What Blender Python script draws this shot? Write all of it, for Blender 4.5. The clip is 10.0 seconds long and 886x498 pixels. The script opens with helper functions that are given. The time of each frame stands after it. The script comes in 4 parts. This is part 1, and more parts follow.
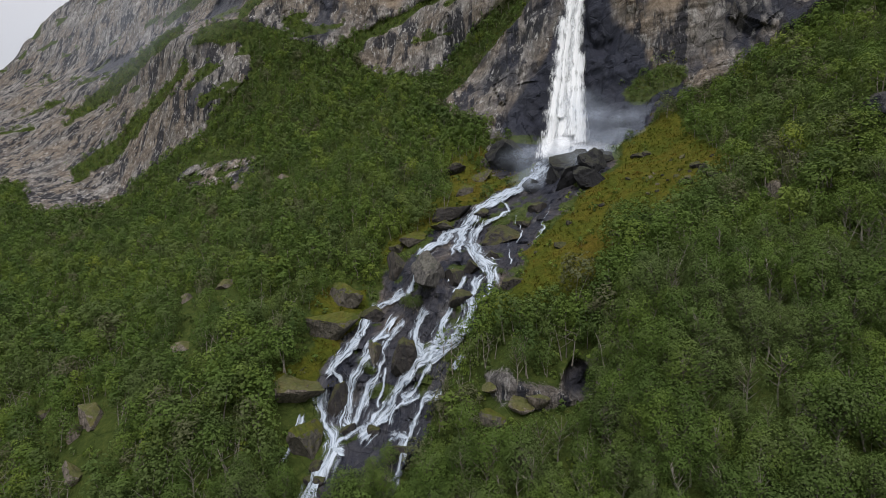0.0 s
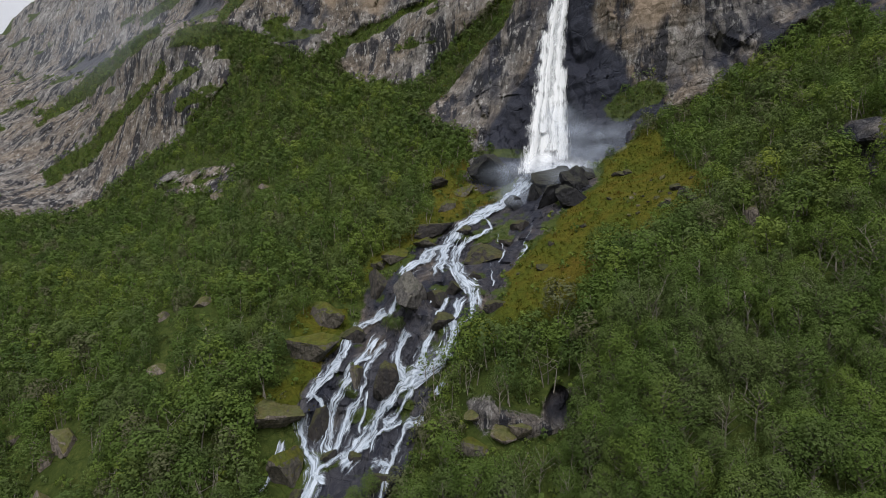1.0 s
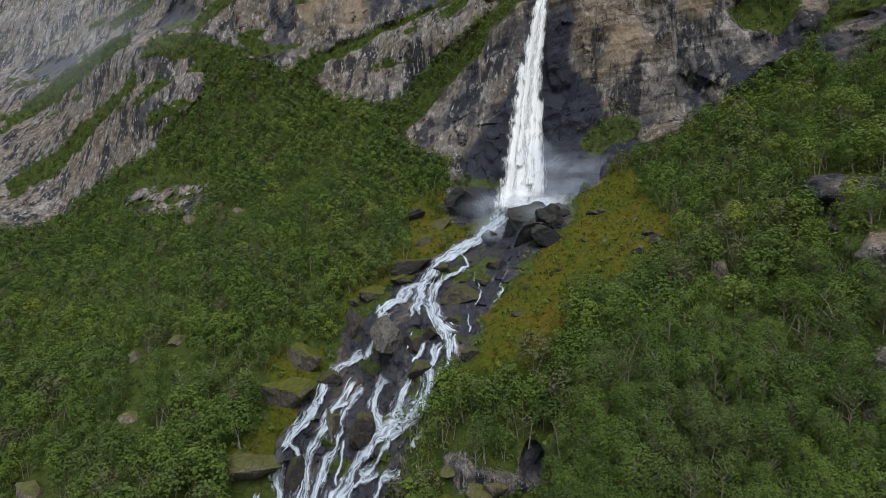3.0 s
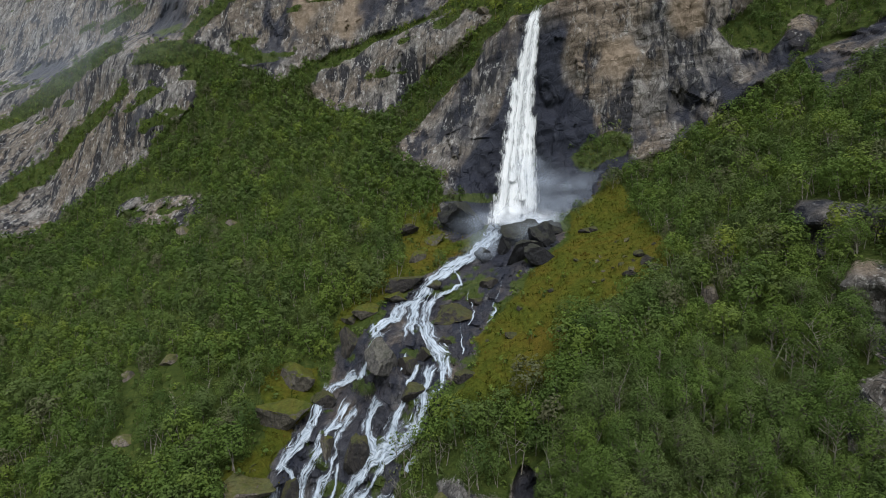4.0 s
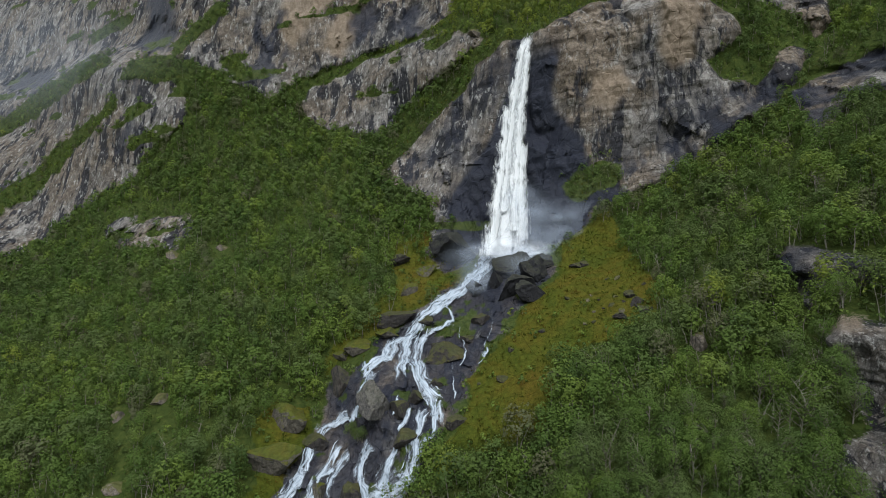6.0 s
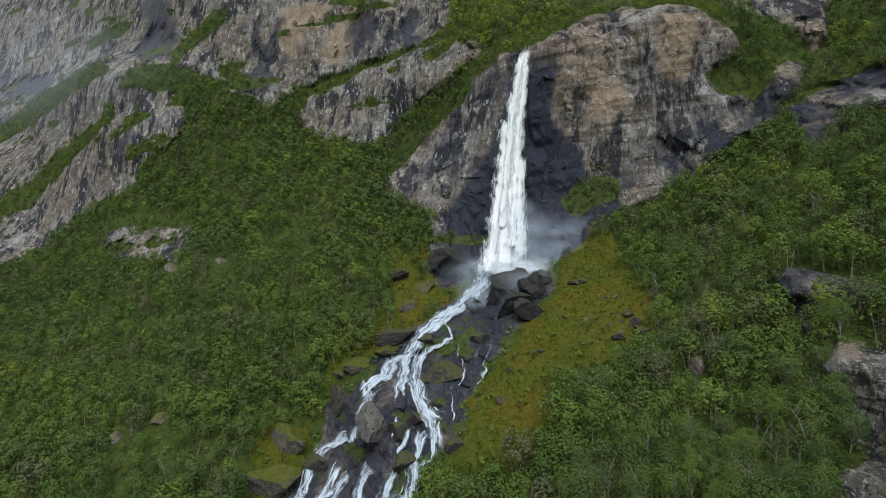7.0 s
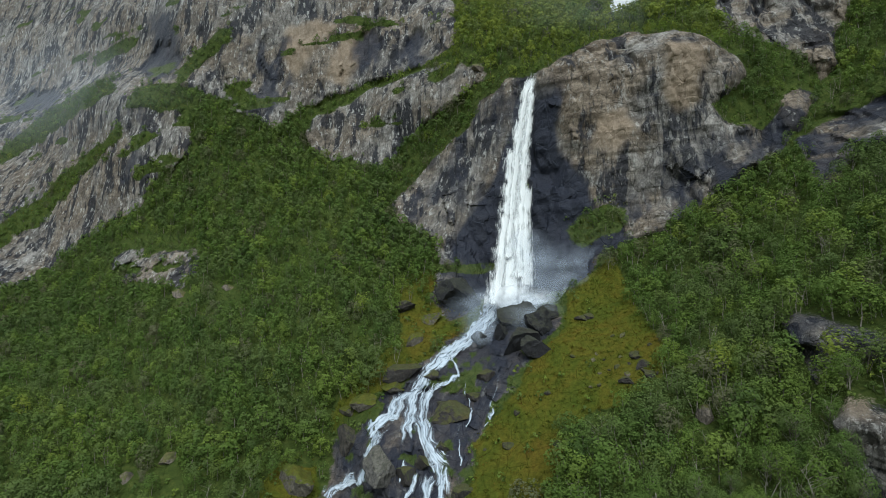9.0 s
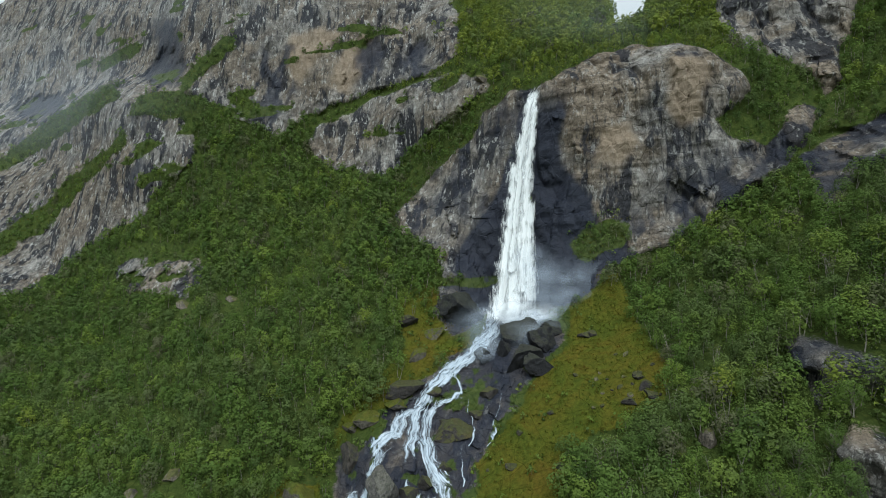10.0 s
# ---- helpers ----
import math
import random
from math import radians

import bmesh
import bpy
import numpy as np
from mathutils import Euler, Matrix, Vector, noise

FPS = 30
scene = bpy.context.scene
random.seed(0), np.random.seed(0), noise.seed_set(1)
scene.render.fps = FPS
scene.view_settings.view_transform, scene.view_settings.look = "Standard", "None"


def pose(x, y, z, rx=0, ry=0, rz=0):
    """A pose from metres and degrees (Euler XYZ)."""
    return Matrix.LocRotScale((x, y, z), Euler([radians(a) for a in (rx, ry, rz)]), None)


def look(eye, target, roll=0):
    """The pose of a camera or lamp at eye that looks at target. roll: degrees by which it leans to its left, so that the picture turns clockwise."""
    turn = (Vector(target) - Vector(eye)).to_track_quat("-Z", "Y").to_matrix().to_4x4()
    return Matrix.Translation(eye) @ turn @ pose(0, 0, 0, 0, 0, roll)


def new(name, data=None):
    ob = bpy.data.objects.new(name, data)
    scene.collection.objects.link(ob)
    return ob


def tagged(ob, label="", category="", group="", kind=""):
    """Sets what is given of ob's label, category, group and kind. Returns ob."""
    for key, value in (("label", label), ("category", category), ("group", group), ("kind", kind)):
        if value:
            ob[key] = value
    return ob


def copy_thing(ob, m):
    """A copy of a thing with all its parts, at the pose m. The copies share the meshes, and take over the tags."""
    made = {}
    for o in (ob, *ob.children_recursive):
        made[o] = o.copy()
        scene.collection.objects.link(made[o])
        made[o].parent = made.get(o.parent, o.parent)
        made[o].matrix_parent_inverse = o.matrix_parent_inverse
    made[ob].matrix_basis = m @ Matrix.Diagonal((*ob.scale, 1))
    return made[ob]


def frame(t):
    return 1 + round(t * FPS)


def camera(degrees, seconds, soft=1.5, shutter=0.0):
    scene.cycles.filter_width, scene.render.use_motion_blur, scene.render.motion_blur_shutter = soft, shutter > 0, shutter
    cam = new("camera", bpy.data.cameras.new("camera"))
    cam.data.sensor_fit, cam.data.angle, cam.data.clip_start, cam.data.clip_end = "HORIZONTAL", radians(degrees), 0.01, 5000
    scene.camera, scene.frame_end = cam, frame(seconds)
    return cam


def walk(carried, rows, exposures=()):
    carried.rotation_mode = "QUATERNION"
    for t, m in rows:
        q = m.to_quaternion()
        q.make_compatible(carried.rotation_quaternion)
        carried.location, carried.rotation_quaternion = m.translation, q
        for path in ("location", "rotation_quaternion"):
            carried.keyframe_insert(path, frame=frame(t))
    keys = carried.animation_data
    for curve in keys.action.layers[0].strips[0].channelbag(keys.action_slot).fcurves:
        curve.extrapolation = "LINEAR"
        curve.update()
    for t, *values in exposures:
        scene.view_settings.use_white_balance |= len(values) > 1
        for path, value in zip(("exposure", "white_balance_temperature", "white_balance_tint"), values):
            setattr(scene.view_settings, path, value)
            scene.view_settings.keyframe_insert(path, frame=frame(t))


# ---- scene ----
cam = camera(78.4, 10.0, soft=0.9)
METRES, EYE, TILT, LEAN, TURN = 50.0, 50.0, -1.0, 0.6, 0.0
ROWS = [
    (0.0, 0.0, 0.0, 0.0, 0.0, 0.0, -0.0),
    (0.5, -0.0013, 0.0058, 0.0466, -1.1, -0.11, -0.05),
    (1.0, -0.0031, 0.0087, 0.0975, -1.93, -0.17, -0.18),
    (1.5, -0.0046, 0.0074, 0.1476, -2.7, -0.19, -0.27),
    (2.0, -0.0038, 0.0052, 0.1988, -3.4, -0.31, -0.32),
    (2.5, -0.0056, 0.0034, 0.2498, -3.96, -0.35, -0.41),
    (4.0, -0.0137, -0.0207, 0.4023, -5.18, -0.48, -0.52),
    (4.5, -0.0124, -0.0209, 0.4523, -5.44, -0.57, -0.54),
    (5.0, -0.0157, -0.0215, 0.5023, -5.69, -0.62, -0.58),
    (5.5, -0.0158, -0.023, 0.5519, -5.92, -0.64, -0.54),
    (7.0, -0.015, -0.0244, 0.6987, -6.18, -0.77, -0.33),
    (7.5, -0.017, -0.0247, 0.7491, -6.12, -0.79, -0.26),
    (8.0, -0.0177, -0.0251, 0.799, -5.97, -0.84, -0.18),
    (8.5, -0.0171, -0.0243, 0.8499, -5.8, -0.9, -0.05),
    (9.0, -0.0175, -0.0227, 0.9012, -5.57, -0.93, -0.03),
    (9.5, -0.0202, -0.0232, 0.9503, -5.37, -0.97, -0.1),
    (10.0, -0.0206, -0.0235, 0.9963, -5.29, -1.02, -0.14),
]
walk(cam, [(t, pose(0, 0, EYE, TILT, LEAN, TURN) @ pose(METRES * x, METRES * y, METRES * z, 90 + pitch, roll, yaw)) for t, x, y, z, yaw, pitch, roll in ROWS],
     exposures=[(0.0, 0.0, 6300, 13), (2.5, 0.02, 6200, 11), (5.5, 0.06, 6030, 7), (7.5, 0.1, 6000, 5), (10.0, 0.12, 5860, -1)])

# ---- light: the valley lies in open shade under a bright, thinly clouded evening sky ----
SUN_AZ, SUN_EL = -5.0, 53.0
world = bpy.data.worlds.new("sky")
scene.world = world
world.use_nodes = True
wn, wl = world.node_tree.nodes, world.node_tree.links
wn.clear()
sky = wn.new("ShaderNodeTexSky")
sky.sky_type, sky.sun_disc = "NISHITA", False
sky.sun_elevation, sky.sun_rotation = radians(SUN_EL), radians(SUN_AZ)
cloud = wn.new("ShaderNodeBackground")
cloud.inputs["Color"].default_value = (1.0, 0.965, 0.91, 1)
# thin overcast: brightest overhead, dimmer towards the skyline
way, split, lift = wn.new("ShaderNodeTexCoord"), wn.new("ShaderNodeSeparateXYZ"), wn.new("ShaderNodeMapRange")
lift.inputs["From Min"].default_value, lift.inputs["From Max"].default_value = 0.0, 1.0
lift.inputs["To Min"].default_value, lift.inputs["To Max"].default_value = 0.3, 1.15
wl.new(way.outputs["Generated"], split.inputs[0])
wl.new(split.outputs["Z"], lift.inputs["Value"])
wl.new(lift.outputs[0], cloud.inputs["Strength"])
clear = wn.new("ShaderNodeBackground")
clear.inputs["Strength"].default_value = 0.025
both, wout = wn.new("ShaderNodeAddShader"), wn.new("ShaderNodeOutputWorld")
wl.new(sky.outputs[0], clear.inputs["Color"])
wl.new(clear.outputs[0], both.inputs[0])
wl.new(cloud.outputs[0], both.inputs[1])
wl.new(both.outputs[0], wout.inputs["Surface"])

sun = new("sun", bpy.data.lights.new("sun", "SUN"))
sun.data.energy, sun.data.angle, sun.data.color = 2.3, radians(30), (1.0, 0.96, 0.9)
a, e = radians(SUN_AZ), radians(SUN_EL)
sun.matrix_world = look((0, 0, 300), (-math.sin(a) * math.cos(e) * 10, 10 * math.cos(a) * math.cos(e) , 300 - 10 * math.sin(e)))

# ---- materials ----


class Nodes:
    """A short way to write a node material."""

    def __init__(self, name):
        self.mat = bpy.data.materials.new(name)
        self.mat.use_nodes = True
        self.n, self.l = self.mat.node_tree.nodes, self.mat.node_tree.links
        self.bsdf = self.n["Principled BSDF"]
        self.out = self.n["Material Output"]
        self.place = self.n.new("ShaderNodeTexCoord").outputs["Object"]

    def put(self, socket, value):
        if isinstance(value, bpy.types.NodeSocket):
            self.l.new(value, socket)
        else:
            socket.default_value = (*value, 1) if isinstance(value, tuple) and len(value) == 3 else value

    def stretch(self, scale, turn=(0, 0, 0), what=None):
        m = self.n.new("ShaderNodeMapping")
        m.inputs["Scale"].default_value = scale
        m.inputs["Rotation"].default_value = [radians(v) for v in turn]
        self.l.new(what or self.place, m.inputs["Vector"])
        return m.outputs[0]

    def noise(self, scale, detail=4, rough=0.6, where=None, warp=0.0):
        t = self.n.new("ShaderNodeTexNoise")
        t.inputs["Scale"].default_value, t.inputs["Detail"].default_value = scale, detail
        t.inputs["Roughness"].default_value, t.inputs["Distortion"].default_value = rough, warp
        self.l.new(where or self.place, t.inputs["Vector"])
        return t.outputs["Fac"]

    def cells(self, scale, where=None, feature="F1", out="Distance"):
        t = self.n.new("ShaderNodeTexVoronoi")
        t.feature = feature
        t.inputs["Scale"].default_value = scale
        self.l.new(where or self.place, t.inputs["Vector"])
        return t.outputs[out]

    def ramp(self, fac, stops):
        r = self.n.new("ShaderNodeValToRGB")
        el = r.color_ramp.elements
        while len(el) < len(stops):
            el.new(0.5)
        for s, (at, colour) in zip(el, stops):
            s.position = at
            s.color = (*colour, 1) if isinstance(colour, tuple) else (colour, colour, colour, 1)
        self.l.new(fac, r.inputs[0])
        return r.outputs[0]

    def mix(self, fac, a, b, mode="MIX"):
        m = self.n.new("ShaderNodeMix")
        m.data_type, m.blend_type = "RGBA", mode
        self.put(m.inputs[0], fac)
        for s, v in ((m.inputs[6], a), (m.inputs[7], b)):
            self.put(s, (*v, 1) if isinstance(v, tuple) and len(v) == 3 else v)
        return m.outputs[2]

    def math(self, op, a, b=0.0):
        m = self.n.new("ShaderNodeMath")
        m.operation = op
        self.put(m.inputs[0], a)
        self.put(m.inputs[1], b)
        return m.outputs[0]

    def attr(self, name):
        t = self.n.new("ShaderNodeAttribute")
        t.attribute_name = name
        return t.outputs["Fac"]

    def bump(self, height, strength=0.5, far=0.3):
        b = self.n.new("ShaderNodeBump")
        b.inputs["Strength"].default_value, b.inputs["Distance"].default_value = strength, far
        self.l.new(height, b.inputs["Height"])
        self.l.new(b.outputs[0], self.bsdf.inputs["Normal"])

    def done(self, colour, rough=0.85, spec=0.3):
        self.put(self.bsdf.inputs["Base Color"], colour)
        self.put(self.bsdf.inputs["Roughness"], rough)
        self.bsdf.inputs["Specular IOR Level"].default_value = spec
        return self.mat


def rock_colour(s, warm, dark, pale):
    """Weathered gneiss: grey, with tan scars, pale lichen and dark seeps running down."""
    big = s.noise(0.03, 5, 0.6, warp=0.6)
    grain = s.noise(0.8, 10, 0.75)
    base = s.ramp(s.noise(0.11, 10, 0.74, s.stretch((1, 1, 0.6)), 0.5), [(0.36, (0.078, 0.074, 0.072)), (0.5, (0.215, 0.203, 0.194)), (0.64, (0.42, 0.40, 0.38))])
    tan = s.ramp(s.noise(0.22, 9, 0.72, s.stretch((0.6, 0.6, 1.4))), [(0.36, (0.09, 0.072, 0.055)), (0.52, (0.215, 0.178, 0.142)), (0.66, (0.38, 0.32, 0.26))])
    base = s.mix(s.math("MULTIPLY", s.ramp(big, [(0.42, 0.0), (0.56, 1.0)]), warm), base, tan)
    seep = s.noise(1.0, 6, 0.62, s.stretch((0.17, 0.08, 0.035)), 0.35)
    where = s.noise(0.05, 4, 0.6)
    seep = s.math("ADD", seep, s.math("MULTIPLY", s.math("SUBTRACT", where, 0.5), 0.45))
    base = s.mix(s.math("MULTIPLY", s.ramp(seep, [(0.52, 0.0), (0.57, 1.0)]), 0.9), base, (0.036, 0.038, 0.048))
    thin = s.noise(1.0, 5, 0.6, s.stretch((0.75, 0.4, 0.14)), 0.2)
    base = s.mix(s.math("MULTIPLY", s.ramp(thin, [(0.56, 0.0), (0.64, 1.0)]), 0.6), base, (0.05, 0.05, 0.054))
    lichen = s.noise(1.0, 7, 0.72, s.stretch((0.6, 0.4, 0.2)))
    base = s.mix(s.math("MULTIPLY", s.ramp(lichen, [(0.55, 0.0), (0.62, 1.0)]), pale), base, (0.58, 0.575, 0.56))
    crack = s.ramp(s.cells(0.22, s.stretch((1, 1, 0.6), (0, 24, 0)), "DISTANCE_TO_EDGE"), [(0.0, 0.15), (0.032, 1.0)])
    fine = s.ramp(s.cells(0.8, s.stretch((1, 1, 0.45), (0, -18, 0)), "DISTANCE_TO_EDGE"), [(0.0, 0.3), (0.07, 1.0)])
    base = s.mix(0.45, base, crack, "MULTIPLY")
    base = s.mix(0.5, base, fine, "MULTIPLY")
    bed = s.ramp(s.noise(1.0, 5, 0.62, s.stretch((0.03, 0.03, 0.55), (0, 5, 0)), 0.4), [(0.46, 1.0), (0.485, 0.3), (0.51, 1.0)])
    base = s.mix(0.35 * warm, base, bed, "MULTIPLY")
    base = s.mix(0.7, base, s.ramp(grain, [(0.3, 0.4), (0.68, 1.0)]), "MULTIPLY")
    base = s.mix(s.math("MULTIPLY", s.attr("scar"), 0.8), base, s.ramp(grain, [(0.3, (0.17, 0.13, 0.095)), (0.7, (0.36, 0.29, 0.22))]))
    # near black for soaked rock, and for the shade painted into hollows
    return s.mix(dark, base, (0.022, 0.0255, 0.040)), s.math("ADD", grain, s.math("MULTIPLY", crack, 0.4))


def grass_colour(s):
    patch = s.noise(0.1, 8, 0.7, warp=0.6)
    fine = s.noise(1.1, 9, 0.75)
    a = s.ramp(patch, [(0.3, (0.055, 0.08, 0.012)), (0.46, (0.092, 0.106, 0.015)), (0.6, (0.12, 0.106, 0.016)), (0.74, (0.12, 0.076, 0.016))])
    return s.mix(0.85, a, s.ramp(fine, [(0.32, 0.3), (0.66, 1.0)]), "MULTIPLY"), fine


def mountain_material(name, warm, size=1.0, pale=0.7):
    """Bare rock, turf and forest floor of one mountainside, by how much of each grows there. size: of the rock's grain."""
    s = Nodes(name)
    if size != 1.0:
        s.place = s.stretch((1 / size, 1 / size, 1 / size))
    rock, grain = rock_colour(s, warm, s.attr("wet"), pale)
    turf, fine = grass_colour(s)
    floor = s.ramp(s.noise(0.7, 9, 0.8), [(0.3, (0.022, 0.036, 0.010)), (0.5, (0.046, 0.066, 0.016)), (0.66, (0.085, 0.098, 0.026)), (0.8, (0.12, 0.10, 0.05))])
    edge = s.math("SUBTRACT", s.noise(0.7, 6, 0.7), 0.5)
    t = s.math("ADD", s.attr("turf"), s.math("MULTIPLY", edge, 0.9))
    r = s.math("ADD", s.attr("rock"), s.math("MULTIPLY", edge, 1.1))
    soft = [(0.42, 0.0), (0.58, 1.0)]
    colour = s.mix(s.ramp(r, soft), s.mix(s.ramp(t, soft), floor, turf), rock)
    s.bump(grain, 0.9, 0.6)
    rough = s.ramp(s.attr("wet"), [(0.0, 0.9), (1.0, 0.5)])
    s.done(colour, rough, 0.05)
    s.put(s.bsdf.inputs["Specular IOR Level"], s.ramp(s.attr("wet"), [(0.2, 0.05), (1.0, 0.16)]))
    return s.mat


def boulder_material(name, low, high, moss, dark):
    s = Nodes(name)
    grain = s.noise(1.8, 8, 0.7, warp=0.3)
    colour = s.ramp(grain, [(0.3, low), (0.7, high)])
    colour = s.mix(0.8, colour, s.ramp(s.noise(5.0, 6, 0.75), [(0.3, 0.4), (0.66, 1.0)]), "MULTIPLY")
    colour = s.mix(0.6, colour, s.ramp(s.cells(0.8, s.stretch((1, 1, 0.5), (0, 20, 0)), "DISTANCE_TO_EDGE"), [(0.0, 0.2), (0.05, 1.0)]), "MULTIPLY")
    seep = s.noise(1.0, 4, 0.6, s.stretch((1.2, 1.2, 0.2)))
    colour = s.mix(s.math("MULTIPLY", s.ramp(seep, [(0.5, 0.0), (0.62, 1.0)]), dark), colour, (0.03, 0.03, 0.034))
    up = s.n.new("ShaderNodeSeparateXYZ")
    s.l.new(s.n.new("ShaderNodeNewGeometry").outputs["Normal"], up.inputs[0])
    cover = s.math("ADD", s.math("MULTIPLY", up.outputs["Z"], 1.0), s.math("MULTIPLY", s.math("SUBTRACT", s.noise(0.9, 5), 0.5), 1.6))
    turf, fine = grass_colour(s)
    colour = s.mix(s.math("MULTIPLY", s.ramp(cover, [(0.35, 0.0), (0.6, 1.0)]), moss), colour, turf)
    s.bump(grain, 0.9, 0.35)
    return s.done(colour, 0.8, 0.2)


def leaf_material(name, dark, mid, light, source):
    s = Nodes(name)
    geo = s.n.new("ShaderNodeNewGeometry").outputs["Random Per Island"]
    tone = s.attr("tone") if source == "attribute" else s.math("ADD", s.math("MULTIPLY", s.n.new("ShaderNodeObjectInfo").outputs["Random"], 0.42), 0.2)
    colour = s.ramp(tone, [(0.0, (0.13, 0.135, 0.075)), (0.1, dark), (0.5, mid), (0.8, light), (1.0, (0.21, 0.255, 0.042))])
    patch = s.noise(0.09, 3, 0.6, s.n.new("ShaderNodeNewGeometry").outputs["Position"])
    colour = s.mix(s.ramp(patch, [(0.46, 0.0), (0.62, 0.75)]), colour, (0.112, 0.15, 0.054))
    colour = s.mix(0.6, colour, s.ramp(geo, [(0.0, 0.75), (1.0, 1.0)]), "MULTIPLY")
    thin = s.n.new("ShaderNodeBsdfTranslucent")
    s.l.new(colour, thin.inputs["Color"])
    s.done(colour, 0.7, 0.12)
    m = s.n.new("ShaderNodeMixShader")
    m.inputs[0].default_value = 0.32
    s.l.new(s.bsdf.outputs[0], m.inputs[1])
    s.l.new(thin.outputs[0], m.inputs[2])
    s.l.new(m.outputs[0], s.out.inputs["Surface"])
    return s.mat


def water_material(name, streak, cover, blue, white, tear):
    """White water: foam in streaks along the flow, open between them."""
    s = Nodes(name)
    flow = s.n.new("ShaderNodeUVMap").outputs[0]
    lines = s.noise(1.0, 8, 0.7, s.stretch((streak, streak * 0.1, 1), what=flow), 0.5)
    foam = s.ramp(lines, [(0.3, blue), (0.64, white)])
    s.bump(lines, 0.15, 0.15)
    s.done(foam, 0.45, 0.4)
    torn = s.noise(1.0, 4, 0.6, s.stretch((streak * 0.4, streak * 0.16, 1), what=flow), 0.5)
    body = s.math("ADD", s.attr("body"), s.math("MULTIPLY", s.math("SUBTRACT", lines, 0.5), 1.7))
    hair = s.noise(1.0, 3, 0.6, s.stretch((streak * 3, streak * 0.2, 1), what=flow))
    body = s.math("ADD", body, s.math("ADD", s.math("MULTIPLY", s.math("SUBTRACT", torn, 0.5), 1.4), s.math("MULTIPLY", s.math("SUBTRACT", hair, 0.5), tear)))
    s.put(s.bsdf.inputs["Alpha"], s.ramp(body, [(0.45 - cover, 0.0), (1.05 - cover, 1.0)]))
    return s.mat


def mist_material(name, size, low, high, tint=(0.82, 0.86, 0.92)):
    s = Nodes(name)
    cloud = s.noise(size, 5, 0.6, warp=0.7)
    s.done(tint, 1.0, 0.0)
    s.put(s.bsdf.inputs["Alpha"], s.math("MULTIPLY", s.attr("body"), s.ramp(cloud, [(0.15, low), (0.85, high)])))
    return s.mat


def bark_material():
    s = Nodes("birch_bark")
    g = s.noise(6.0, 4, 0.6, s.stretch((1, 1, 0.4)))
    return s.done(s.ramp(g, [(0.35, (0.09, 0.08, 0.065)), (0.65, (0.30, 0.28, 0.24))]), 0.9, 0.1)


ROCK_WEST = mountain_material("gneiss_west", 0.8)
ROCK_CRAG = mountain_material("gneiss_crag", 0.5, 0.4)
ROCK_EAST = mountain_material("gneiss_east", 1.0, 1.0, 0.4)
STONE = {"grey": boulder_material("grey_stone", (0.075, 0.072, 0.07), (0.21, 0.2, 0.19), 0.15, 0.6),
         "pale": boulder_material("pale_stone", (0.14, 0.12, 0.10), (0.36, 0.31, 0.27), 0.8, 0.6),
         "dark": boulder_material("dark_stone", (0.03, 0.028, 0.028), (0.09, 0.08, 0.075), 0.5, 0.5),
         "black": boulder_material("black_stone", (0.014, 0.015, 0.019), (0.05, 0.05, 0.056), 0.15, 0.6),
         "wet": boulder_material("wet_stone", (0.05, 0.045, 0.042), (0.14, 0.125, 0.11), 0.3, 0.8),
         "mossy": boulder_material("mossy_stone", (0.07, 0.065, 0.055), (0.2, 0.18, 0.15), 1.0, 0.4)}
LEAF_DARK, LEAF_MID, LEAF_LIGHT = (0.064, 0.106, 0.028), (0.112, 0.174, 0.038), (0.168, 0.228, 0.042)
LEAVES_FAR = leaf_material("leaves_wood", LEAF_DARK, LEAF_MID, LEAF_LIGHT, "attribute")
LEAVES_NEAR = leaf_material("leaves_tree", LEAF_DARK, LEAF_MID, LEAF_LIGHT, "object")
BARK = bark_material()
FALLING = water_material("falling_water", 1.6, 0.36, (0.58, 0.62, 0.66), (0.70, 0.72, 0.74), 0.6)
FOAM = water_material("white_water", 3.0, 0.0, (0.22, 0.29, 0.38), (0.52, 0.58, 0.66), 0.4)
MIST = mist_material("spray_mist", 0.16, 0.03, 0.32, (0.60, 0.69, 0.84))
SPLASH = mist_material("splash", 0.3, 0.3, 0.85)
# bluish veil colour for mist wisps and for aerial haze painted on sheets
HAZE = mist_material("mist_haze_sheet", 0.02, 0.012, 0.045, (0.72, 0.80, 0.95))
LEVELS = [-26, 5, 25, 42, 60, 80, 105, 135, 150, 170, 210, 260, 340]
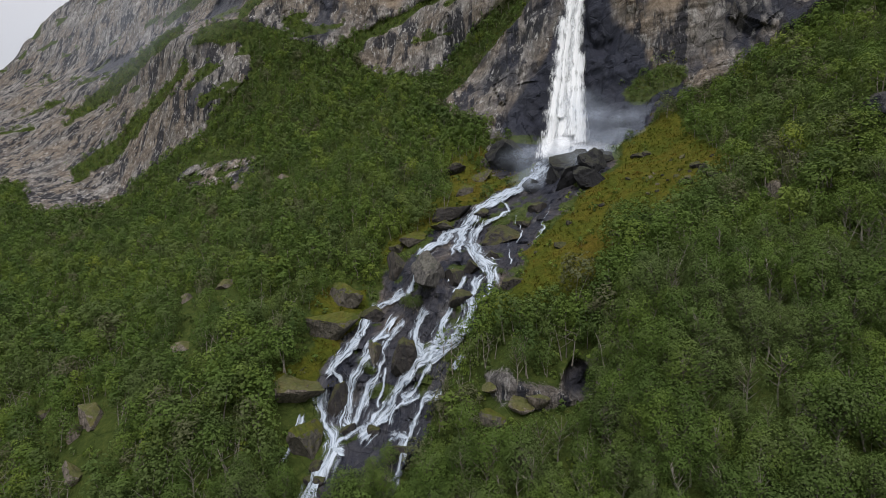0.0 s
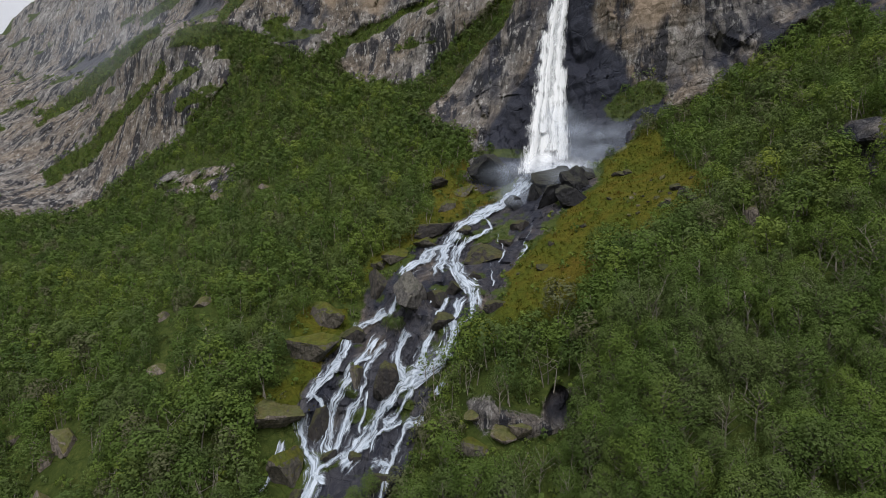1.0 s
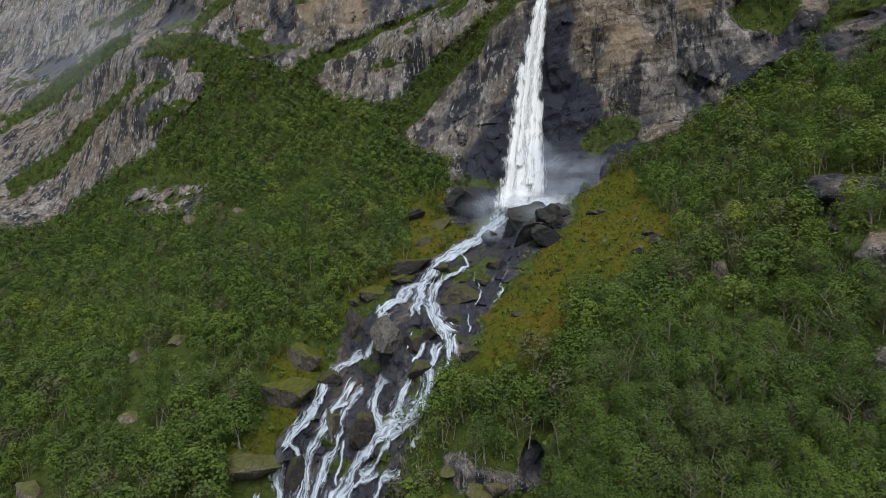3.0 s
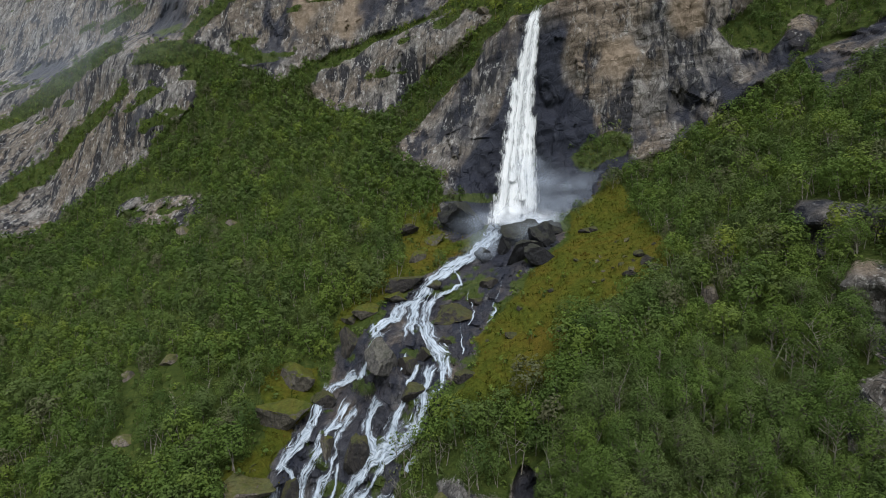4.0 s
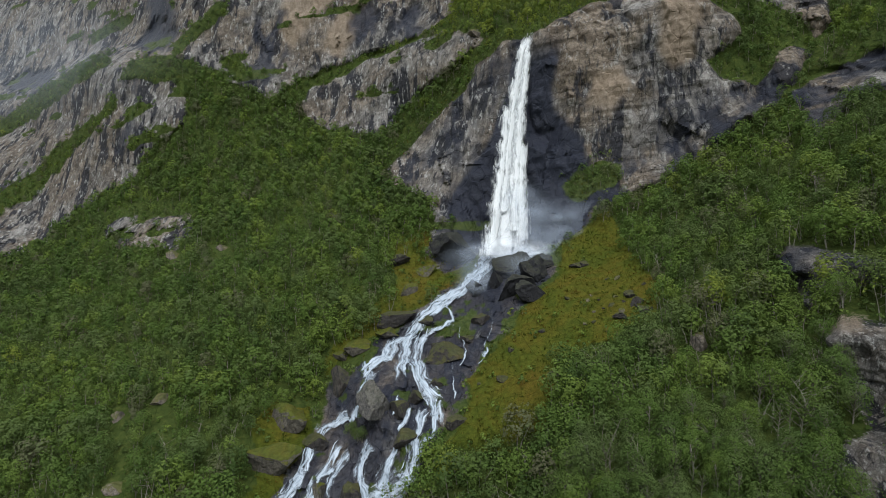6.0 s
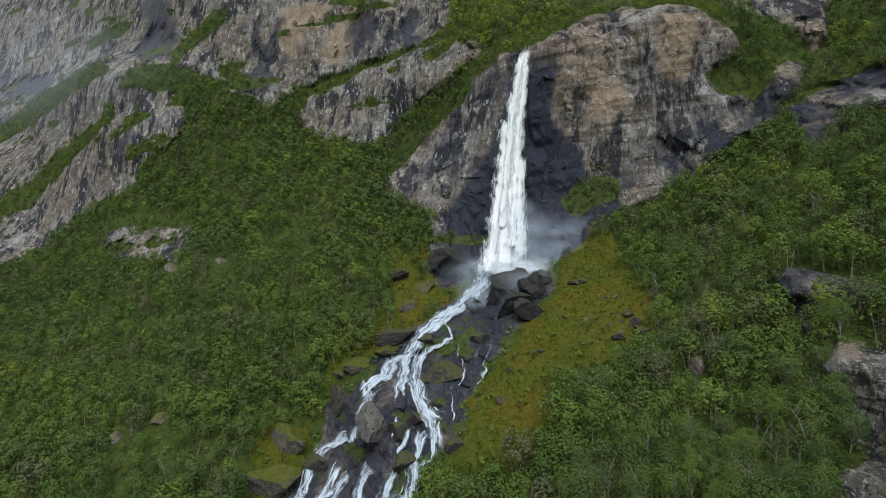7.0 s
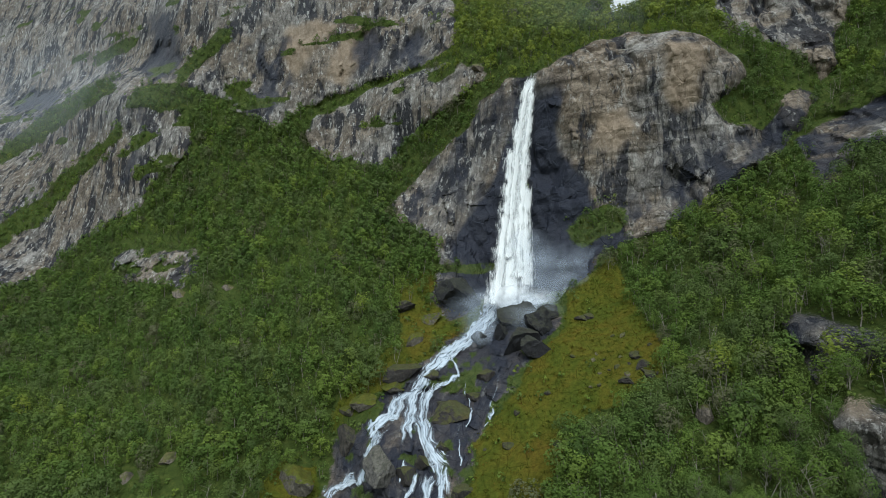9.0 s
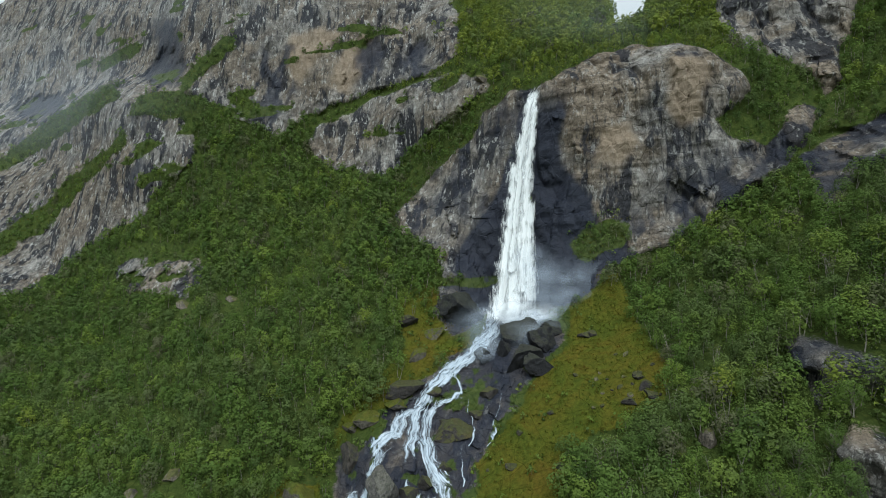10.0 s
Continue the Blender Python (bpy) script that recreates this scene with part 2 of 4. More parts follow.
PROFILES = {  # bearing: distance ahead at each of the levels
    -1.6: [132, 174, 207, 241, 281, 331, 402, 499, 551, 627, 799, 1073, 1255],
    -1.1: [99, 136, 170, 206, 250, 303, 369, 446, 484, 535, 642, 806, 943],
    -0.82: [80, 110, 147, 195, 252, 311, 366, 419, 445, 478, 555, 620, 700],
    -0.62: [68, 91, 131, 183, 274, 318, 343, 376, 398, 412, 478, 508, 570],
    -0.45: [63, 81, 106, 152, 208, 248, 288, 301, 308, 316, 388, 420, 490],
    -0.28: [61, 85, 109, 134, 171, 214, 245, 274, 284, 297, 313, 336, 420],
    -0.12: [59, 84, 110, 137, 157, 190, 230, 268, 276, 286, 299, 319, 400],
    0.03: [56, 77, 95, 115, 149, 182, 216, 242, 247, 260, 285, 330, 400],
    0.14: [52, 72, 86, 108, 145, 175, 194, 211, 218, 230, 272, 345, 410],
    0.25: [49, 67, 87, 101, 131, 164, 180, 188, 192, 211, 275, 381, 446],
    0.4: [44, 58, 69, 86, 118, 150, 167, 172, 177, 200, 266, 366, 428],
    0.58: [40, 52, 63, 81, 103, 130, 152, 160, 161, 188, 216, 245, 300],
    0.76: [37, 48, 59, 75, 92, 112, 136, 155, 163, 176, 188, 205, 250],
    1.0: [34, 45, 55, 65, 78, 93, 115, 140, 151, 160, 178, 205, 250],
    1.7: [25, 32, 38, 44, 50, 59, 72, 90, 100, 115, 151, 212, 249],
}


def monotone(xs, ys, x):
    """Smooth interpolation through (xs, ys) that never overshoots; ys may have several columns."""
    xs, ys, x = np.asarray(xs, float), np.asarray(ys, float), np.asarray(x, float)
    h = np.diff(xs)
    wide = (slice(None),) + (None,) * (ys.ndim - 1)
    d = np.diff(ys, axis=0) / h[wide]
    m = np.zeros_like(ys)
    prod = d[1:] * d[:-1]
    m[1:-1] = np.where(prod > 0, 2 * prod / np.where(prod > 0, d[1:] + d[:-1], 1), 0)
    m[0], m[-1] = d[0], d[-1]
    i = np.clip(np.searchsorted(xs, x) - 1, 0, len(xs) - 2)
    t = np.clip((x - xs[i]) / h[i], 0, 1)
    hh = h[i]
    if ys.ndim > 1:
        t, hh = t[:, None], hh[:, None]
    return ((1 + 2 * t) * (1 - t) ** 2 * ys[i] + t * (1 - t) ** 2 * hh * m[i]
            + t * t * (3 - 2 * t) * ys[i + 1] + t * t * (t - 1) * hh * m[i + 1])


# shelves (+) and knolls (-) along the stream: bearing, height, half sizes, metres back or forward
LUMPS = [(0.06, 51.0, 0.08, 4.5, 7.5), (-0.03, 41.5, 0.045, 4.0, -5.5), (-0.19, 18.0, 0.06, 5.0, 7.0), (-0.10, 27.0, 0.06, 4.0, -3.0), (0.035, 42.0, 0.03, 3.0, 4.0)]
BEARINGS = sorted(PROFILES)
TABLE = np.array([PROFILES[b] for b in BEARINGS], float)


def distance(u, z):
    """How far ahead the bare mountainside lies at the bearing u (x over y) and the height z."""
    u, z = np.broadcast_arrays(np.asarray(u, float), np.asarray(z, float))
    shape = u.shape
    u, z = np.clip(u.ravel(), -1.6, 1.7), np.clip(z.ravel(), -26, 340)
    table = np.log(TABLE)
    rows = monotone(BEARINGS, table, u)
    # along each row, the same monotone curve in z
    zs = np.array(LEVELS, float)
    h = np.diff(zs)
    d = np.diff(rows, axis=1) / h
    m = np.zeros_like(rows)
    prod = d[:, 1:] * d[:, :-1]
    m[:, 1:-1] = np.where(prod > 0, 2 * prod / np.where(prod > 0, d[:, 1:] + d[:, :-1], 1), 0)
    m[:, 0], m[:, -1] = d[:, 0], d[:, -1]
    i = np.clip(np.searchsorted(zs, z) - 1, 0, len(zs) - 2)
    k = np.arange(len(z))
    t = (z - zs[i]) / h[i]
    out = ((1 + 2 * t) * (1 - t) ** 2 * rows[k, i] + t * (1 - t) ** 2 * h[i] * m[k, i]
           + t * t * (3 - 2 * t) * rows[k, i + 1] + t * t * (t - 1) * h[i] * m[k, i + 1])
    out = np.exp(out)
    for lu, lz, wide, high, far in LUMPS:
        out = out + far * np.exp(-((u - lu) / wide) ** 2 - ((z - lz) / high) ** 2)
    return out.reshape(shape)


SKYLINE = [(-1.7, 120), (-1.1, 170), (-0.82, 232), (-0.71, 296), (-0.64, 330), (-0.55, 380), (-0.3, 400), (0.2, 400), (0.33, 330),
           (0.385, 262), (0.42, 187), (0.465, 188), (0.50, 250), (0.7, 330), (1.0, 320), (1.7, 200)]


def skyline(u):
    return monotone([a for a, b in SKYLINE], [b for a, b in SKYLINE], u)
REGIONS = {  # outlines as bearing, height
    "cliff_right": [(0.273, 151), (0.386, 162), (0.536, 165), (0.615, 155), (0.667, 148), (0.685, 141), (0.620, 134), (0.646, 128), (0.672, 125), (0.725, 123), (0.765, 132), (0.800, 138), (0.838, 135), (0.800, 124), (0.715, 113), (0.660, 109), (0.590, 101), (0.466, 91), (0.388, 83), (0.321, 77), (0.256, 73), (0.245, 101), (0.262, 130)],
    "cliff_fall": [(0.003, 107), (0.045, 118), (0.108, 130), (0.161, 144), (0.214, 150), (0.273, 151), (0.262, 130), (0.245, 101), (0.256, 73), (0.191, 73), (0.105, 69), (0.074, 73), (0.090, 82), (0.086, 92), (0.013, 98)],
    "cliff_mid": [(-0.162, 145), (-0.056, 161), (0.026, 167), (0.109, 169), (0.161, 162), (0.180, 154), (0.108, 147), (0.046, 137), (-0.006, 125), (-0.078, 125), (-0.137, 135)],
    "cliff_back": [(-0.712, 369), (-0.191, 249), (0.100, 264), (0.122, 203), (0.125, 179), (0.068, 171), (-0.045, 168), (-0.156, 158), (-0.206, 147), (-0.265, 156), (-0.298, 166), (-0.370, 175), (-0.361, 162), (-0.344, 135), (-0.412, 123), (-0.456, 104), (-0.537, 91), (-0.585, 73), (-0.641, 68), (-0.769, 68)],
    "cliff_corner": [(0.629, 170), (0.666, 159), (0.740, 155.6), (0.812, 149.7), (0.843, 139.3), (0.872, 144.3), (0.870, 159), (0.907, 167), (0.900, 185), (0.600, 200)],
    "cliff_dark": [(0.790, 121), (0.850, 126), (0.920, 129.5), (1.020, 132), (1.020, 118), (0.930, 114), (0.860, 107), (0.835, 106), (0.820, 115)],
    "slab_west": [(-0.520, 75), (-0.456, 88), (-0.400, 88), (-0.354, 87), (-0.330, 82), (-0.376, 74), (-0.450, 74)],
    "cliff_far": [(-0.958, 257), (-0.494, 281), (-0.468, 121), (-0.573, 97), (-0.616, 84), (-0.679, 67), (-0.750, 89), (-0.969, 78)],
    "crag_low": [(0.079, 26), (0.118, 27), (0.207, 27), (0.213, 29), (0.281, 30), (0.288, 25), (0.202, 23), (0.160, 23), (0.087, 23)],
    "crag_east": [(0.771, 75.7), (0.795, 78), (0.844, 77.5), (1.028, 75.5), (1.028, 71), (0.883, 69), (0.853, 65.4), (0.797, 69)],
    "crag_near": [(0.884, 62), (0.921, 66), (1.063, 67), (1.068, 50), (0.997, 49), (0.925, 54)],
    "crag_foot": [(0.904, 46), (0.930, 48), (1.057, 52), (1.063, 42), (0.909, 40)],
    "ledge_a": [(-0.688, 149), (-0.613, 171), (-0.567, 184), (-0.482, 198), (-0.478, 176), (-0.559, 165), (-0.633, 149), (-0.689, 135)],
    "ledge_b": [(-0.684, 94), (-0.618, 114), (-0.552, 134), (-0.495, 147), (-0.470, 157), (-0.465, 148), (-0.534, 126), (-0.601, 103), (-0.685, 84)],
    "ledge_c": [(-0.377, 181), (-0.349, 196), (-0.291, 208), (-0.272, 201), (-0.340, 183), (-0.365, 174)],
    "ledge_d": [(-0.460, 163), (-0.431, 177), (-0.370, 176), (-0.356, 162), (-0.390, 158), (-0.427, 164)],
    "ledge_e": [(-0.509, 225), (-0.452, 231), (-0.441, 221), (-0.500, 213)],
    "ledge_f": [(0.003, 107), (0.066, 127), (0.129, 142), (0.182, 156), (0.219, 151), (0.161, 140), (0.108, 128), (0.050, 116)],
    "ledge_g": [(0.354, 99), (0.410, 103), (0.443, 101), (0.432, 94), (0.366, 89), (0.332, 94)],
    "scar_a": [(0.533, 153), (0.604, 152), (0.594, 135), (0.552, 133), (0.523, 137)],
    "scar_b": [(-0.105, 175), (-0.107, 188), (-0.054, 206), (-0.029, 198), (-0.055, 179), (-0.084, 169)],
    "scar_c": [(-0.194, 186), (-0.174, 205), (-0.124, 208), (-0.094, 204), (-0.135, 185), (-0.165, 176)],
    "scar_d": [(0.387, 132), (0.442, 132), (0.459, 126), (0.420, 119), (0.387, 123)],
    "scar_e": [(0.855, 67), (0.960, 68), (0.960, 65.5), (0.865, 64)],
    "stain_a": [(-0.410, 243), (-0.375, 231), (-0.363, 211), (-0.366, 188), (-0.387, 180), (-0.413, 183)],
    "stain_b": [(-0.067, 195), (-0.024, 202), (-0.015, 181), (-0.045, 173), (-0.063, 175)],
    "stain_c": [(0.020, 184), (0.037, 188), (0.069, 174), (0.046, 167), (0.024, 173)],
    "stain_d": [(-0.461, 172), (-0.430, 174), (-0.421, 163), (-0.439, 121), (-0.467, 121)],
    "stain_e": [(-0.259, 190), (-0.213, 205), (-0.172, 198), (-0.175, 172), (-0.216, 148), (-0.255, 153)],
    "stain_f": [(-0.652, 219), (-0.598, 215), (-0.568, 183), (-0.601, 168), (-0.656, 161)],
    "meadow": [(0.335, 77), (0.427, 87), (0.467, 75), (0.518, 69.8), (0.515, 64), (0.467, 60), (0.399, 56), (0.335, 52.5), (0.310, 47), (0.290, 43), (0.220, 39.5), (0.105, 39.5), (0.180, 50), (0.220, 56), (0.280, 64), (0.332, 71)],
    "moss": [(-0.009, 75), (0.085, 84), (0.137, 73), (0.148, 66), (0.062, 57), (-0.001, 53), (-0.064, 48), (-0.122, 40), (-0.105, 51), (-0.032, 60), (0.016, 67)],
    "bed_high": [(0.180, 72), (0.321, 71), (0.283, 64), (0.200, 54), (0.134, 43), (-0.118, 36), (-0.117, 40), (-0.065, 47), (0.020, 56), (0.094, 62), (0.169, 68)],
    "bed_low": [(-0.099, 40), (-0.046, 48), (0.017, 54), (0.110, 50), (0.120, 44), (0.089, 39), (0.057, 33), (0.004, 27), (-0.016, 21), (-0.045, 15), (-0.104, 7), (-0.293, 7), (-0.218, 13), (-0.243, 17), (-0.221, 24), (-0.152, 33)],
    "glade": [(-0.251, 34), (-0.203, 39), (-0.151, 37), (-0.141, 33), (-0.194, 27), (-0.221, 23), (-0.206, 20), (-0.321, 22), (-0.299, 24), (-0.236, 27)],
}
STRANDS = [  # half width and course (bearing, height) of each tongue of the cascade
    (1.8, [(0.2000, 74.2), (0.1920, 72.6), (0.1830, 71.0), (0.1670, 68.0)]),
    (2.1, [(0.1850, 71.6), (0.1670, 68.0), (0.1400, 64.4), (0.0995, 60.9), (0.0675, 57.8), (0.0441, 53.4)]),
    (0.6, [(0.0995, 60.9), (0.1153, 59.1), (0.1205, 57.2), (0.1044, 55.7), (0.0778, 54.0), (0.0514, 52.3)]),
    (1.7, [(0.0441, 53.4), (0.0303, 51.2), (0.0268, 48.7), (0.0192, 47.1)]),
    (1.9, [(0.0620, 53.5), (0.0512, 50.3), (0.0508, 48.1), (0.0610, 46.1), (0.0820, 44.7), (0.0870, 42.3)]),
    (1.2, [(0.0378, 52.8), (0.0042, 51.4), (-0.0086, 49.3), (-0.0274, 48.0), (-0.0401, 46.5)]),
    (0.9, [(-0.0411, 44.6), (-0.0516, 42.8), (-0.0571, 40.3), (-0.0593, 38.8)]),
    (1.0, [(-0.0761, 37.8), (-0.0991, 36.1), (-0.1201, 34.9), (-0.1360, 33.3), (-0.1467, 30.9), (-0.1679, 28.6)]),
    (1.6, [(-0.1466, 31.7), (-0.1605, 29.0), (-0.1838, 27.0), (-0.2050, 24.8), (-0.2157, 23.4)]),
    (1.5, [(-0.1368, 27.3), (-0.1527, 25.4), (-0.1688, 22.5), (-0.1776, 19.1), (-0.1833, 16.3), (-0.1752, 15.4)]),
    (0.8, [(-0.0922, 32.8), (-0.0997, 31.5), (-0.1155, 30.0), (-0.1261, 29.0)]),
    (0.9, [(-0.0704, 32.7), (-0.0831, 31.1), (-0.1000, 29.4), (-0.1107, 27.9), (-0.1162, 25.6), (-0.1238, 23.7), (-0.1376, 21.6)]),
    (1.2, [(-0.1238, 23.7), (-0.1429, 21.0), (-0.1537, 18.6), (-0.1667, 16.1)]),
    (1.2, [(-0.0369, 34.4), (-0.0496, 32.4), (-0.0530, 30.5), (-0.0480, 28.8), (-0.0399, 27.4)]),
    (1.3, [(0.0153, 36.3), (0.0026, 34.1), (-0.0081, 31.5), (-0.0187, 30.0)]),
    (1.8, [(0.0358, 33.2), (0.0095, 31.0), (-0.0220, 28.6), (-0.0483, 26.4), (-0.0674, 23.9), (-0.0803, 21.5), (-0.1015, 19.1), (-0.1280, 16.5), (-0.1492, 14.8)]),
    (1.2, [(0.0889, 43.3), (0.0909, 41.7), (0.0781, 39.2), (0.0676, 38.1)]),
    (1.4, [(0.0701, 42.1), (0.0574, 40.5), (0.0520, 38.0), (0.0485, 35.2), (0.0306, 32.7)]),
    (0.7, [(0.0368, 41.9), (0.0283, 40.3), (0.0188, 39.3)]),
    (0.8, [(-0.0123, 22.9), (-0.0386, 21.1), (-0.0494, 19.0), (-0.0622, 16.9), (-0.0689, 14.7)]),
    (0.9, [(-0.0490, 21.3), (-0.0753, 19.8), (-0.0911, 18.9), (-0.1018, 17.2)]),
    (1.1, [(-0.2267, 19.5), (-0.2250, 17.4), (-0.2170, 15.9), (-0.2069, 14.3), (-0.2072, 13.2), (-0.1968, 12.6)]),
    (1.6, [(-0.2072, 13.2), (-0.2180, 11.8), (-0.2393, 10.5), (-0.2523, 9.0), (-0.2663, 7.4)]),
    (1.0, [(-0.1385, 16.3), (-0.1702, 14.6), (-0.1965, 14.0), (-0.2051, 12.9)]),
    (0.7, [(-0.2694, 16.4), (-0.2781, 14.9), (-0.2889, 13.6), (-0.3019, 11.9)]),
    (0.8, [(-0.0762, 14.9), (-0.0795, 13.5), (-0.0873, 11.5), (-0.0980, 10.2), (-0.1089, 8.0)]),
    (0.5, [(0.0439, 30.6), (0.0332, 28.8), (0.0194, 26.9)]),
    (0.5, [(-0.1112, 24.2), (-0.1169, 20.9), (-0.1245, 18.7)]),
    (0.4, [(0.0368, 41.9), (0.0160, 43.1), (0.0107, 41.4)]),
    (0.25, [(0.1332, 55.9), (0.1362, 53.3), (0.1436, 51.6), (0.1359, 49.4)]),
    (0.25, [(0.1935, 58.4), (0.1868, 55.3), (0.1824, 52.5), (0.1682, 50.1)]),
    (0.25, [(0.2557, 68.0), (0.2546, 65.9), (0.2523, 63.6)]),
    (0.2, [(0.1199, 49.5), (0.1218, 47.4), (0.1193, 44.7)]),
    (0.5, [(-0.0381, 45.9), (-0.0488, 43.3), (-0.0575, 40.3), (-0.0680, 37.1)]),
    (0.6, [(-0.2156, 23.8), (-0.1949, 22.4), (-0.1848, 20.0)]),
    (0.6, [(-0.1368, 27.3), (-0.1230, 29.1), (-0.0999, 30.1)]),
    (0.8, [(0.0515, 53.5), (0.0376, 50.7), (0.0373, 48.7), (0.0296, 47.1)]),
    (1.0, [(0.0146, 51.8), (0.0039, 49.4), (-0.0170, 48.4), (-0.0327, 47.3)]),
    (0.5, [(0.0633, 47.8), (0.0558, 46.0), (0.0599, 44.3), (0.0733, 43.5)]),
    (0.7, [(-0.1529, 24.4), (-0.1657, 22.0), (-0.1724, 19.1), (-0.1727, 17.1)]),
    (0.6, [(-0.0274, 26.8), (-0.0434, 24.6), (-0.0541, 22.0), (-0.0752, 20.4)]),
    (0.6, [(-0.0910, 19.3), (-0.1070, 17.5), (-0.1334, 15.9), (-0.1544, 15.1)]),
    (0.5, [(-0.2392, 11.1), (-0.2479, 9.9), (-0.2398, 8.6), (-0.2295, 7.8)]),
    (0.7, [(-0.1022, 15.2), (-0.0864, 15.8), (-0.0656, 15.5)]),
]
BOULDERS = [  # kind, bearing, height of the middle, width, height
    ("grey", -0.021, 42.2, 7.0, 9.6),
    ("wet", -0.084, 42.7, 6.8, 9.0),
    ("mossy", -0.177, 36.3, 8.1, 7.3),
    ("mossy", -0.206, 31.1, 10.4, 8.6),
    ("pale", -0.271, 20.3, 10.7, 6.5),
    ("dark", -0.199, 17.7, 4.3, 10.0),
    ("mossy", -0.250, 13.7, 6.4, 9.0),
    ("dark", 0.112, 50.4, 8.4, 6.6),
    ("dark", 0.022, 41.4, 4.0, 5.0),
    ("dark", 0.055, 43.6, 5.0, 4.4),
    ("dark", 0.031, 37.9, 4.4, 3.8),
    ("dark", -0.131, 32.9, 5.6, 4.1),
    ("dark", -0.076, 25.4, 4.9, 9.0),
    ("mossy", -0.128, 26.3, 2.7, 6.0),
    ("black", 0.165, 63.8, 4.7, 4.6),
    ("black", 0.293, 71.0, 6.0, 5.4),
    ("black", 0.130, 73.8, 15.0, 11.0),
    ("dark", 0.015, 57.0, 8.4, 5.6),
    ("black", 0.226, 69.8, 7.5, 9.0),
    ("black", 0.250, 69.6, 8.5, 9.0),
    ("black", 0.276, 68.6, 7.5, 8.4),
    ("black", 0.238, 65.0, 9.0, 7.0),
    ("black", 0.268, 64.0, 8.0, 6.5),
    ("black", 0.205, 66.0, 5.0, 5.0),
    ("dark", 0.130, 41.2, 4.6, 3.4),
    ("dark", 0.481, 64.3, 3.2, 2.4),
    ("dark", 0.468, 65.4, 2.4, 1.6),
    ("dark", 0.497, 62.9, 2.6, 2.0),
    ("dark", 0.450, 61.4, 3.2, 1.9),
    ("dark", 0.374, 71.6, 3.6, 1.8),
    ("dark", 0.358, 71.0, 4.0, 2.2),
    ("mossy", 0.070, 68.3, 6.3, 4.2),
    ("mossy", 0.040, 63.5, 5.0, 3.6),
    ("pale", -0.474, 35.6, 3.4, 3.8),
    ("pale", -0.400, 38.9, 5.0, 3.9),
    ("pale", -0.481, 27.9, 4.7, 2.8),
    ("pale", -0.742, 12.8, 3.0, 3.8),
    ("pale", -0.646, 14.4, 6.8, 5.1),
    ("pale", -0.683, 11.9, 3.3, 4.5),
    ("pale", -0.685, 6.6, 4.1, 5.7),
    ("pale", 0.614, 57.7, 3.4, 4.8),
    ("pale", 0.087, 25.0, 2.8, 2.0),
    ("pale", 0.170, 24.0, 4.2, 2.2),
    ("pale", 0.135, 23.4, 5.0, 2.6),
    ("mossy", -0.054, 49.7, 7.0, 4.6),
    ("pale", -0.291, 74.5, 5.5, 2.8),
    ("pale", -0.374, 71.6, 6.5, 3.2),
    ("dark", 0.027, 71.1, 6.0, 4.0),
    ("mossy", 0.086, 21.1, 4.5, 3.6),
    ("mossy", -0.001, 53.3, 6.0, 3.6),
    ("dark", -0.239, 10.9, 2.8, 2.6),
    ("dark", -0.229, 9.8, 2.4, 1.9),
    ("dark", -0.252, 9.5, 2.1, 1.7),
    ("dark", -0.175, 14.9, 3.1, 3.1),
    ("dark", -0.092, 13.4, 3.9, 3.4),
    ("dark", -0.133, 15.4, 2.6, 2.1),
    ("pale", 0.161, 160.4, 7.1, 4.8),
    ("mossy", -0.085, 47.8, 5.2, 3.2),
    ("dark", 0.072, 57.0, 4.0, 2.5),
    ("dark", 0.090, 46.0, 3.4, 2.6),
    ("dark", 0.150, 53.5, 4.0, 3.0),
    ("dark", 0.175, 57.5, 4.4, 3.0),
]
# hollows: bearing, height, half width, half height, depth, all but the bearing in metres; their inside is coloured dark
# as shade
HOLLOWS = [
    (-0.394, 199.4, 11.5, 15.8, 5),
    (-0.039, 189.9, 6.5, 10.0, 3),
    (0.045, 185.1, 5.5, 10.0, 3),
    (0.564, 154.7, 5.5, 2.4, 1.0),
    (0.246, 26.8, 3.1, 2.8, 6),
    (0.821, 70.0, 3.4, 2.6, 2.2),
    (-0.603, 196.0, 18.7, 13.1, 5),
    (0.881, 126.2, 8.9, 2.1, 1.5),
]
SHRUB_AT = (-0.060, 34.2)

# ---- noise on arrays of points ----


def hashed(i, j, k, seed=0):
    """A random value from 0 to 1 for each whole-number cell."""
    u = np.uint32
    n = i.astype(u) * u(374761393) + j.astype(u) * u(668265263) + k.astype(u) * u(2147483647) + u((seed * 974711) & 0xFFFFFFFF)
    n = (n ^ (n >> u(13))) * u(1274126177)
    n = (n ^ (n >> u(16))) * u(2246822519)
    return ((n ^ (n >> u(15))) & u(0xFFFFFF)) / float(0xFFFFFF)


def rough(p, size, octaves=1, seed=0):
    """Value noise from -1 to 1 over points p (n, 3); size: metres of the largest bumps (one, or three)."""
    out, gain, total = 0.0, 1.0, 0.0
    q = p / np.asarray(size, float)
    for o in range(octaves):
        f = np.floor(q).astype(np.int64)
        t = q - f
        t = t * t * (3 - 2 * t)
        i, j, k = f[:, 0], f[:, 1], f[:, 2]
        s = seed + 17 * o
        acc = 0.0
        for a in (0, 1):
            for b in (0, 1):
                for c in (0, 1):
                    w = (t[:, 0] if a else 1 - t[:, 0]) * (t[:, 1] if b else 1 - t[:, 1]) * (t[:, 2] if c else 1 - t[:, 2])
                    acc = acc + w * hashed(i + a, j + b, k + c, s)
        out, total = out + gain * (2 * acc - 1), total + gain
        q, gain = q * 2.03 + 11.3, gain * 0.5
    return out / total


